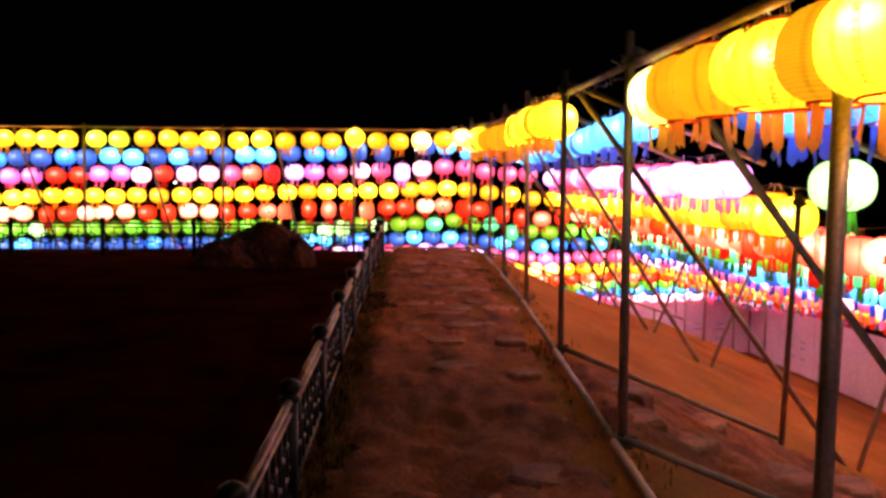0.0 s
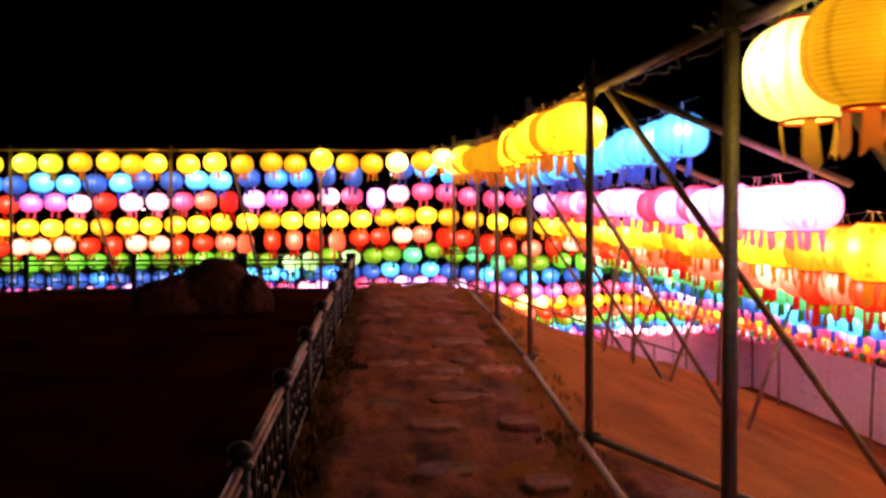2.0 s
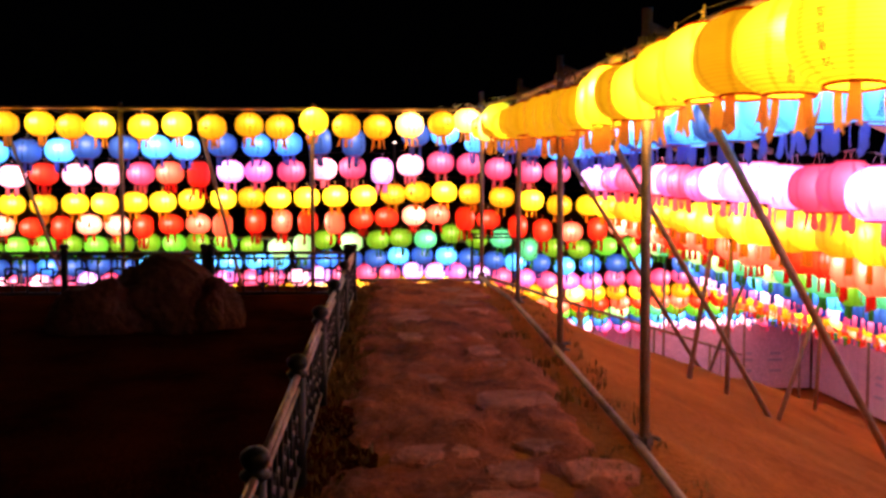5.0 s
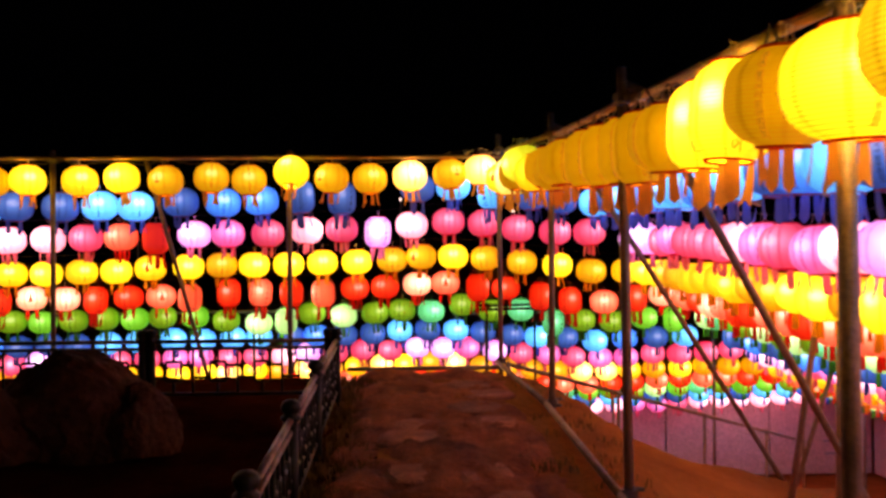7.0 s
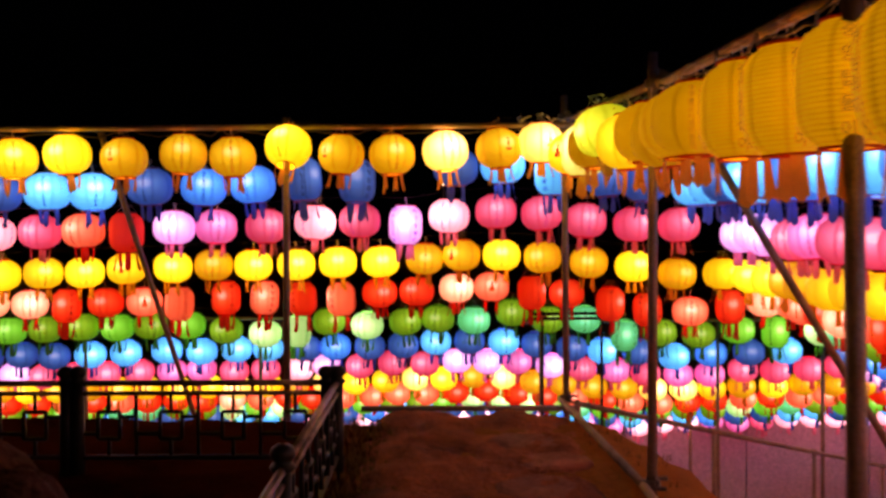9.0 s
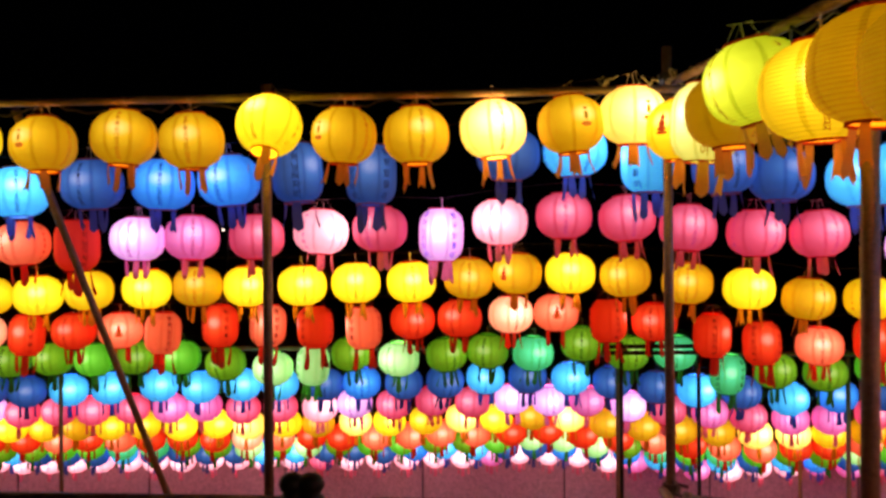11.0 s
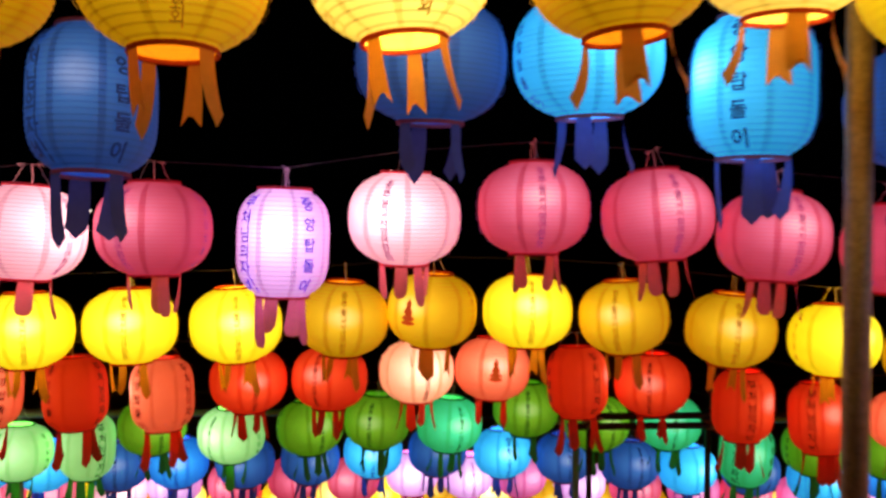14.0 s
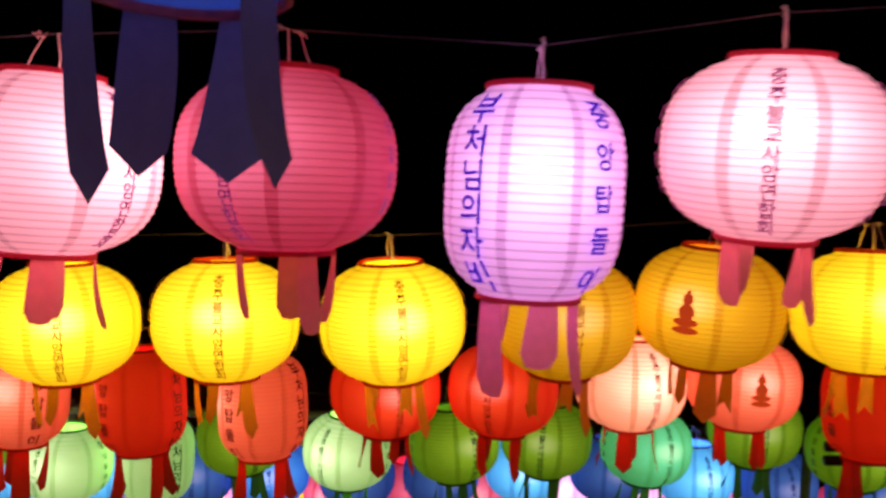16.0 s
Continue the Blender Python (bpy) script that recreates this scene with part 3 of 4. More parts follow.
# ---- banner wall below the mound ----
def build_wall():
    corner = Vector((9.3, 24.4))
    top, foot = -0.82, LOW
    runs = [("wall_north", Vector((-14, 24.4)), corner), ("wall_east", Vector((9.34, -6)), Vector((9.34, 24.36)))]
    r = random.Random(2)
    for name, a, b in runs:
        wall = empty(name, (a.x, a.y, foot))
        tagged(wall, "white vinyl hoarding panels on pipe posts, lantern pink mixed into their colour", "wall", kind="structure")
        length = (b - a).length
        d = (b - a) / length
        turn = math.degrees(math.atan2(d.y, d.x))
        count = int(length / 1.95)
        for k in range(count):
            m = a + d * (length * (k + 0.5) / count)
            w = length / count
            c = (m.x - a.x, m.y - a.y, (top - foot) / 2 + 0.02)
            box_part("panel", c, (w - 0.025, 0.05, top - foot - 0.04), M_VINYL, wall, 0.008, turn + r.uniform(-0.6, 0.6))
            q = a + d * (length * k / count)
            inner = Vector((-d.y, d.x)) * (-0.06 if name == "wall_east" else 0.06)
            pipe("post", [(q.x - a.x + inner.x, q.y - a.y + inner.y, -0.1), (q.x - a.x + inner.x, q.y - a.y + inner.y, top - foot + 0.05)], 0.03, M_CLAMP, wall)
        # faded print, too worn to read: short bars
        for k in range(1, count, 3):
            for i in range(2):
                m = a + d * (length * (k + 0.3 + 0.3 * i) / count)
                inner = Vector((-d.y, d.x)) * (0.031 if name == "wall_east" else -0.031)
                for z in (0.95, 0.8, 0.55):
                    box_part("print_bar", (m.x - a.x + inner.x, m.y - a.y + inner.y, z - 0.1), (r.uniform(0.16, 0.34), 0.006, 0.05), M_PRINT, wall, 0, turn)


build_wall()


# ---- lanterns ----
SHAPES = {"round": (0.187, 0.305, 0.082, 2.5, 2.3), "tall": (0.152, 0.355, 0.088, 3.6, 2.6), "ball": (0.178, 0.33, 0.075, 2.1, 2.0), "plump": (0.175, 0.30, 0.080, 2.4, 2.2)}


def radius_at(shape, s):
    """Radius at s from -1 (foot) to 1 (top)."""
    R, H, mouth, p, q = SHAPES[shape]
    return max(mouth, R * max(0.0, 1 - (abs(s) * 0.985) ** p) ** (1 / q))


def shade_data(shape, ribs, sides):
    """Pleated paper body: bulging bands between the wire ribs."""
    R, H, mouth, p, q = SHAPES[shape]
    rings = []
    if ribs:
        n = ribs * 2
        for i in range(n + 1):
            s = -1 + 2 * i / n
            rings.append((radius_at(shape, s) - (0.0022 if i % 2 == 0 else 0.0), s * H / 2, i / n))
    else:
        for i in range(9):
            s = -math.cos(math.pi * i / 8)
            rings.append((radius_at(shape, s), s * H / 2, (s + 1) / 2))
    verts, faces, uvs = [], [], []
    for r, z, _ in rings:
        verts += [(r * math.cos(2 * math.pi * k / sides), r * math.sin(2 * math.pi * k / sides), z) for k in range(sides)]
    for a in range(len(rings) - 1):
        for k in range(sides):
            j = (k + 1) % sides
            faces.append((a * sides + k, a * sides + j, (a + 1) * sides + j, (a + 1) * sides + k))
            for kk, v in ((k, rings[a][2]), (k + 1, rings[a][2]), (k + 1, rings[a + 1][2]), (k, rings[a + 1][2])):
                uvs.append((kk / sides, v))
    return verts, faces, uvs


SHADE = {s: shade_data(s, 24, 28) for s in SHAPES}
SHADE_FAR = {s: shade_data(s, 0, 16) for s in SHAPES}


def text_outline(body, size):
    cu = bpy.data.curves.new("writing", "FONT")
    cu.body, cu.size, cu.align_x, cu.align_y, cu.resolution_u = body, size, "CENTER", "CENTER", 2
    cu.offset = 0.0011 if size > 0.04 else 0.0006
    ob = new("writing", cu)
    bpy.context.view_layer.update()
    me = bpy.data.meshes.new_from_object(ob.evaluated_get(bpy.context.evaluated_depsgraph_get()))
    verts = [tuple(v.co) for v in me.vertices]
    faces = [tuple(p.vertices) for p in me.polygons]
    bpy.data.objects.remove(ob)
    bpy.data.curves.remove(cu)
    bpy.data.meshes.remove(me)
    return verts, faces


GLYPHS = {}


def column(shape, text, azimuth, size, top, step):
    """Characters one below another, wrapped on the paper. top and step in parts of the lantern's height."""
    R, H = SHAPES[shape][:2]
    verts, faces = [], []
    for i, ch in enumerate(text):
        if (ch, size) not in GLYPHS:
            GLYPHS[ch, size] = text_outline(ch, size)
        gv, gf = GLYPHS[ch, size]
        n = len(verts)
        for x, y, _ in gv:
            z = H * (top - step * i) + y
            r = radius_at(shape, max(-1, min(1, 2 * z / H))) + 0.0056
            t = azimuth + x / max(r, 0.08)
            verts.append((r * math.cos(t), r * math.sin(t), z))
        faces += [tuple(n + k for k in f) for f in gf]
    return verts, faces


def emblem(shape, azimuth):
    """A small red seated shape on a lotus base, as plain discs and bars."""
    R, H = SHAPES[shape][:2]
    blobs = [(0, 0.040, 0.013, 0.016), (0, 0.056, 0.006, 0.007), (0, 0.010, 0.020, 0.020), (0, -0.014, 0.031, 0.011), (0, -0.034, 0.033, 0.010)]
    verts, faces = [], []
    for layer, (cx, cy, rx, ry) in enumerate(blobs):
        n = len(verts)
        for k in range(14):
            t = 2 * math.pi * k / 14
            x, z = cx + rx * math.cos(t), cy + ry * math.sin(t)
            r = radius_at(shape, 2 * z / H) + 0.0034 + 0.0012 * layer
            verts.append((r * math.cos(azimuth + x / r), r * math.sin(azimuth + x / r), z))
        faces.append(tuple(range(n, n + 14)))
    return verts, faces


def joined(*lots):
    verts, faces = [], []
    for v, f in lots:
        n = len(verts)
        verts += v
        faces += [tuple(n + k for k in q) for q in f]
    return verts, faces


def seated_mark(shape):
    """A faded seated shape: a dark cap, a pale body and an orange base, one above another."""
    H = SHAPES[shape][1]
    lots = []
    for cx, cy, rx, ry in ((0.0, 0.055, 0.012, 0.008), (0.0, 0.018, 0.013, 0.024), (0.0, -0.025, 0.029, 0.014)):
        verts = []
        for k in range(14):
            t = 2 * math.pi * k / 14
            x, z = cx + rx * math.cos(t), cy + ry * math.sin(t)
            r = radius_at(shape, 2 * z / H) + 0.0036
            a = x / r
            verts.append((r * math.cos(a), r * math.sin(a), z))
        lots.append((verts, [tuple(range(14))]))
    return lots


WRITING = {}


def writing(shape, style):
    if (shape, style) not in WRITING:
        if shape == "tall":
            data = joined(*[column(shape, "부처님의자비", math.radians(a), 0.054, 0.36, 0.15) for a in (-42, 138)],
                          *[column(shape, "중앙탑돌이", math.radians(a), 0.048, 0.35, 0.185) for a in (40, 220)])
        elif style == 0:
            data = joined(*[column(shape, "충주불교사암연합회", math.radians(a), 0.03, 0.36, 0.095) for a in (0, 180)],
                          *[column(shape, "중앙탑탑돌이", math.radians(a), 0.03, 0.32, 0.14) for a in (90, 270)])
        else:
            data = joined(column(shape, "충주불교사암연합회", math.radians(90), 0.03, 0.36, 0.095), column(shape, "충주불교사암연합회", math.radians(225), 0.03, 0.36, 0.095))
        WRITING[shape, style] = data
    return WRITING[shape, style]


def ring_mesh(name, r, z, h, material):
    verts, faces = [], []
    n = 20
    for rr, zz in ((r, z - h / 2), (r + 0.006, z - h / 2), (r + 0.006, z + h / 2), (r, z + h / 2)):
        verts += [(rr * math.cos(2 * math.pi * k / n), rr * math.sin(2 * math.pi * k / n), zz) for k in range(n)]
    for a in range(4):
        for k in range(n):
            j, b = (k + 1) % n, (a + 1) % 4
            faces.append((a * n + k, a * n + j, b * n + j, b * n + k))
    return mesh_of(name, verts, faces, material, smooth=False)


def ribbon_mesh(r, z, azimuth, width, length, notch, seed, material):
    """A hanging strip of thin paper, slightly curled, cut to a notch (1), a point (0) or a round end (0.5)."""
    rr = random.Random(seed)
    rows = 6
    curl, twist = rr.uniform(-0.025, 0.03), rr.uniform(-0.5, 0.5)
    verts, faces = [], []
    for i in range(rows + 1):
        f = i / rows
        w = width * (0.72 + 0.45 * f - 0.12 * f * f) / 2
        if notch == 0.5 and i == rows:
            w *= 0.62
        out = r + curl * f * f
        ct, st = math.cos(azimuth), math.sin(azimuth)
        a = azimuth + math.pi / 2 + twist * f
        for s in (-1, 0, 1):
            drop = length * f
            if i == rows:
                drop += {1: -0.028, 0: 0.02, 0.5: 0.004}[notch] if s == 0 else (0.0 if notch else -0.006)
            verts.append((out * ct + s * w * math.cos(a), out * st + s * w * math.sin(a), z - drop))
    for i in range(rows):
        for s in (0, 1):
            q = i * 3 + s
            faces.append((q, q + 1, q + 4, q + 3))
    return mesh_of("ribbon", verts, faces, material, smooth=True)


PROTOTYPE = {}
RIBBON_MESH = {}
SPARE_MESH = {}


def lantern(shape, code, style, place, turn, tilt=(0, 0), group="", hang=0.07):
    """One hanging paper lantern with its rings, ribbons, wire and writing; its origin is at the shade's middle."""
    key = (shape, code, style)
    m = pose(*place, tilt[0], tilt[1], turn)
    if key in PROTOTYPE:
        ob = copy_thing(PROTOTYPE[key], m)
        if group:
            ob["group"] = group
        return ob
    R, H, mouth = SHAPES[shape][:3]
    family = PALETTE[code][2]
    ob = empty("paper_lantern")
    form = {"round": "round", "plump": "plump round", "tall": "tall barrel-shaped", "ball": "ball-shaped"}[shape]
    tagged(ob, f"{WORDS[code]} {form} paper lantern hanging from a wire", "paper lantern", group)
    v, f, uv = SHADE[shape]
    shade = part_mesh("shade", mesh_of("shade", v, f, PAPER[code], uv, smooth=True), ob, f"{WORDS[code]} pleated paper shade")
    ink_mat = INK["violet" if family == "pink" and shape == "tall" else family]
    wkey = ("w", shape, style, ink_mat.name)
    if wkey not in SPARE_MESH:
        SPARE_MESH[wkey] = mesh_of("lettering", *writing(shape, style), ink_mat)
    tagged(part_mesh("lettering", SPARE_MESH[wkey], shade, "columns of small brushed characters"), kind="stuff")
    if style == 2:
        for spot, inked, (fv, ff) in zip(("dark_cap", "pale_figure", "orange_base"), (INK["yellow"], M_INK_PALE, M_INK_ORANGE), seated_mark(shape)):
            part_mesh(spot, mesh_of(spot, fv, ff, inked), shade)
    if style == 1 and shape != "tall" and family in ("yellow", "red"):
        ekey = ("e", shape)
        if ekey not in SPARE_MESH:
            SPARE_MESH[ekey] = mesh_of("emblem", *emblem(shape, 0.0), M_INK_RED)
        part_mesh("emblem", SPARE_MESH[ekey], shade, "small red printed emblem")
    for name, z in (("top_ring", H / 2), ("bottom_ring", -H / 2)):
        rkey = (name, shape, family)
        if rkey not in SPARE_MESH:
            SPARE_MESH[rkey] = ring_mesh(name, mouth - 0.003, z, 0.009, RING[family])
        part_mesh(name, SPARE_MESH[rkey], ob)
    for k in range(4):
        bkey = (shape, family, k, style)
        if bkey not in RIBBON_MESH:
            rr = random.Random(hash((len(shape), len(family), k, style)) % 9973)
            RIBBON_MESH[bkey] = ribbon_mesh(mouth, -H / 2, math.radians(45 + 90 * k + rr.uniform(-22, 22)), rr.uniform(0.036, 0.055) + (0.012 if shape == "tall" else 0),
                                            rr.uniform(0.10, 0.14) + (0.03 if shape == "tall" else 0), 1 if family == "yellow" and k % 2 else 0.5 if family == "pink" else 0, k + 10 * style, RIBBON[family])
        part_mesh("ribbon", RIBBON_MESH[bkey], ob)
    hkey = ("h", shape)
    if hkey not in SPARE_MESH:
        top = H / 2
        lots = []
        for e in (-1, 1):
            lots.append(tube([(e * mouth, 0, top), (e * mouth * 0.97, 0.004, top + 0.012), (e * mouth * 0.72, 0, top + hang * 0.5), (e * 0.036, 0.002, top + hang * 0.94), (e * 0.03, 0, top + hang)], 0.0011, 5))
            # the loose end, twisted round the support wire
            lots.append(tube([(e * 0.03 + 0.006 * math.cos(2.4 * i) + 0.0035 * i * e, 0.006 * math.sin(2.4 * i), top + hang + 0.006 * math.cos(2.4 * i + 1)) for i in range(9)], 0.0009, 4))
        lots.append(tube([(-0.034, 0, top + hang), (0.034, 0, top + hang)], 0.0012, 5))
        lots.append(tube([(0.004, 0, top + hang), (0.008, 0.004, top + 0.03), (0, 0, 0.08)], 0.0022, 5))
        SPARE_MESH[hkey] = mesh_of("hanger", *joined(*lots), M_WIRE)
        SPARE_MESH["socket"] = mesh_of("socket", *tube([(0, 0, 0.04), (0, 0, 0.085)], 0.015, 10), M_CORD)
    part_mesh("hanger", SPARE_MESH[hkey], ob, "bent white wire hanger")
    part_mesh("socket", SPARE_MESH["socket"], ob)
    lit = code[1] in "bWmvt"
    bkey = "bulb" if lit else "dim_bulb"
    if bkey not in SPARE_MESH:
        prof = [(0.012, 0.04), (0.024, 0.02), (0.03, 0.0), (0.024, -0.02), (0.004, -0.03)]
        v, f = [], []
        for r, z in prof:
            v += [(r * math.cos(2 * math.pi * i / 8), r * math.sin(2 * math.pi * i / 8), z) for i in range(8)]
        for a in range(4):
            for i in range(8):
                j = (i + 1) % 8
                f.append((a * 8 + i, a * 8 + j, a * 8 + 8 + j, a * 8 + 8 + i))
        SPARE_MESH[bkey] = mesh_of("bulb", v, f, M_BULB if lit else M_BULB_DIM, smooth=True)
    part_mesh("bulb", SPARE_MESH[bkey], ob, "lit bulb" if lit else "dimly lit bulb")
    ob.matrix_basis = m
    PROTOTYPE[key] = ob
    return ob


STUFF = {}


def far_lantern(shape, code, place, turn, bundle):
    """Adds one plain lantern to a bundle of small distant ones."""
    verts, faces, uvs, slots, mats = STUFF.setdefault(bundle, ([], [], [], [], []))
    v, f, uv = SHADE_FAR[shape]
    n = len(verts)
    c, s = math.cos(math.radians(turn)), math.sin(math.radians(turn))
    verts += [(place[0] + c * x - s * y, place[1] + s * x + c * y, place[2] + z) for x, y, z in v]
    faces += [tuple(n + k for k in q) for q in f]
    uvs += uv
    mat = PAPER[code]
    if mat not in mats:
        mats.append(mat)
    slots += [mats.index(mat)] * len(f)
    rib = RIBBON[PALETTE[code][2]]
    if rib not in mats:
        mats.append(rib)
    R, H, mouth = SHAPES[shape][:3]
    for k in range(3):
        a = math.radians(turn + 120 * k)
        x, y, z = place[0] + mouth * math.cos(a), place[1] + mouth * math.sin(a), place[2] - H / 2
        w = 0.02
        n = len(verts)
        px, py = -math.sin(a) * w, math.cos(a) * w
        verts += [(x - px, y - py, z), (x + px, y + py, z), (x + px * 1.3, y + py * 1.3, z - 0.12), (x - px * 1.3, y - py * 1.3, z - 0.12)]
        faces.append((n, n + 1, n + 2, n + 3))
        uvs += [(0, 0)] * 4
        slots.append(mats.index(rib))


# rows from the mound's edge outward: far run's y, side run's x, height, family, slope of the side run
STEP_Y, STEP_X = 0.66, 0.60
FAR_Y = [16.0, 16.54, 17.28, 18.01, 18.71, 19.32]
HEIGHTS = [2.94, 2.83, 2.53, 2.13, 1.78, 1.44, 1.07, 0.74, 0.42, 0.12, -0.12, -0.36, -0.62]
FAMILY = "ybpyrgbpyrgbp"
CLIMB = [0.060, 0.036, 0.053, 0.038, 0.032, 0.021, 0.010, 0.0, -0.012, -0.024, -0.036, -0.048, -0.06]

# far runs: where each lantern hangs (x) and which it is
FAR_X = {}
FAR_X[0] = [-7.63, -7.23, -6.85, -6.48, -5.96, -5.55, -5.09, -4.65, -4.27, -3.91, -3.39, -2.97, -2.53, -2.07, -1.69, -1.24, -0.84, -0.45, -0.05, 0.36, 0.69]
FAR_X[1] = [-7.62, -7.2, -6.74, -6.35, -5.91, -5.48, -5.05, -4.62, -4.28, -3.8, -3.38, -3.0, -2.52, -2.07, -1.66, -1.25, -0.80, 0.06, 0.43, 0.85, 1.25, 1.6]
FAR_X[2] = [-8.13, -7.7, -7.23, -6.79, -6.4, -5.98, -5.57, -5.13, -4.68, -4.23, -3.8, -3.4, -3.0, -2.56, -2.17, -1.71, -1.28, -0.85, -0.42, -0.02, 0.4, 0.83, 1.22, 1.66, 2.07]
FAR_X[3] = [-8.42, -8.02, -7.59, -7.19, -6.76, -6.33, -5.9, -5.44, -4.98, -4.55, -4.12, -3.7, -3.28, -2.81, -2.4, -2.0, -1.56, -1.14, -0.72, -0.28, 0.1, 0.48, 0.87, 1.33, 1.81, 2.24, 2.69]
FAR_X[4] = [-8.93, -8.52, -8.04, -7.6, -7.19, -6.83, -6.37, -5.9, -5.46, -5.03, -4.6, -4.2, -3.77, -3.35, -2.97, -2.46, -2.04, -1.64, -1.21, -0.79, -0.37, 0.04, 0.43, 0.87, 1.24, 1.73, 2.1, 2.56, 2.99, 3.36]
FAR_X[5] = [-8.9, -8.5, -8.07, -7.65, -7.24, -6.83, -6.4, -5.98, -5.56, -5.14, -4.72, -4.29, -3.88, -3.5, -3.05, -2.62, -2.19, -1.8, -1.43, -1.0, -0.54, -0.17, 0.25, 0.68, 1.09, 1.51, 1.97, 2.38, 2.82, 3.27, 3.7]
FAR_X[6] = [-4.9, -4.45, -4.01, -3.52, -3.09, -2.65, -2.27, -1.81, -1.44, -1.02, -0.61, -0.21, 0.2, 0.62, 1.02, 1.45, 1.83, 2.25, 2.69, 3.14, 3.6, 4.05]
FAR_CODE = {
    0: "m m b b l l d m d b m b d d d b d d W d W",
    1: "d d m d b b d b d d b b d m m d d d b b d d",
    2: "m m r r m m W r W W d R r v m d W d v W d d d d d",
    3: "b m m m m b m d m b m b m b d b b b b d d b d d b d m",
    4: "W W d d W W W d d W W d d m m d m d m d d W m d d d d m d W",
    5: "m W d d m d m m d m d d m d m d W W d W d d t d d t t d d m m",
    6: "d b b b b b b d m d d b d b d d b d b m d b",
}
TALL = {(0, -0.05): 0, (2, -0.42): 1, (2, -3.0): 1, (4, -2.46): 1, (4, -2.04): 1, (4, -1.21): 1, (4, -1.64): 1, (4, 0.87): 1, (4, 1.73): 1, (4, 2.1): 1, (5, 1.97): 1, (4, 2.99): 1,
        (5, -1.8): 1, (1, 0.85): 1, (1, -1.25): 1, (1, -0.80): 1, (4, -4.2): 1, (4, -2.97): 1, (4, -8.04): 1, (4, -5.46): 1}
BRIGHT = {"y": "dmbdmbdW", "b": "dbmbdd", "p": "dmdWdvdm", "r": "dmdWm", "g": "dmdtW"}
# beside the path's end: a lantern's own place (x, height) and, where its writing shows, the way it is turned
FAR_AT = {
    (0, -1.24): (-1.26, 3.006, None), (0, -0.84): (-0.85, 2.944, None), (0, -0.45): (-0.46, 2.937, None), (0, -0.05): (-0.05, 2.964, None), (0, 0.36): (0.36, 2.981, None), (0, 0.69): (0.68, 3.024, None),
    (1, -1.25): (-1.24, 2.794, -39), (1, -0.8): (-0.79, 2.775, None), (1, 0.06): (0.03, 2.887, None), (1, 0.43): (0.42, 2.906, None), (1, 0.85): (0.84, 2.833, -165), (1, 1.25): (1.28, 2.792, None),
    (2, -1.28): (-1.26, 2.454, -26), (2, -0.85): (-0.85, 2.469, -109), (2, -0.42): (-0.43, 2.426, None), (2, -0.02): (-0.03, 2.511, -110), (2, 0.4): (0.40, 2.547, -90), (2, 0.83): (0.82, 2.525, -85), (2, 1.22): (1.22, 2.458, None), (2, 1.66): (1.66, 2.420, None),
    (3, -1.56): (-1.57, 2.053, -71), (3, -1.14): (-1.15, 2.072, -81), (3, -0.72): (-0.72, 2.079, -78), (3, -0.28): (-0.28, 2.105, -86), (3, 0.1): (0.09, 2.140, -122), (3, 0.48): (0.49, 2.137, -92), (3, 0.87): (0.90, 2.114, -115), (3, 1.33): (1.36, 2.061, -102), (3, 1.81): (1.81, 2.016, None),
    (4, -1.64): (-1.63, 1.664, -159), (4, -1.21): (-1.21, 1.659, -162), (4, -0.79): (-0.79, 1.727, -71), (4, -0.37): (-0.39, 1.739, -108), (4, 0.04): (0.04, 1.773, -74), (4, 0.43): (0.42, 1.785, -91), (4, 0.87): (0.85, 1.716, -22), (4, 1.24): (1.23, 1.708, -110), (4, 1.73): (1.70, 1.596, -53),
    (5, -2.19): (-2.17, 1.226, None), (5, -1.8): (-1.79, 1.255, None), (5, -1.0): (-0.99, 1.318, -118), (5, -0.54): (-0.55, 1.358, None), (5, -0.17): (-0.17, 1.392, -102), (5, 0.25): (0.24, 1.371, None),
    (2, -1.71): (-1.71, 2.42, None), (3, -2.4): (-2.4, 2.05, None), (3, -2.0): (-2.0, 2.05, None), (3, 2.24): (2.24, 1.94, None), (4, -2.46): (-2.46, 1.68, None), (4, -2.04): (-2.04, 1.68, None), (4, 2.1): (2.1, 1.53, None), (4, 2.56): (2.56, 1.51, None), (5, -2.62): (-2.62, 1.27, None), (5, 0.68): (0.68, 1.46, None), (5, 1.51): (1.51, 1.38, None), (5, 1.97): (1.97, 1.19, None), (5, 2.38): (2.38, 1.22, None), (5, 2.82): (2.82, 1.2, None),
}


def full_code(family, c):
    if c == "r":
        return "rd"
    if c == "R":
        return "rm"
    return family + c


def wobble(seed, amount):
    return random.Random(seed).uniform(-amount, amount)


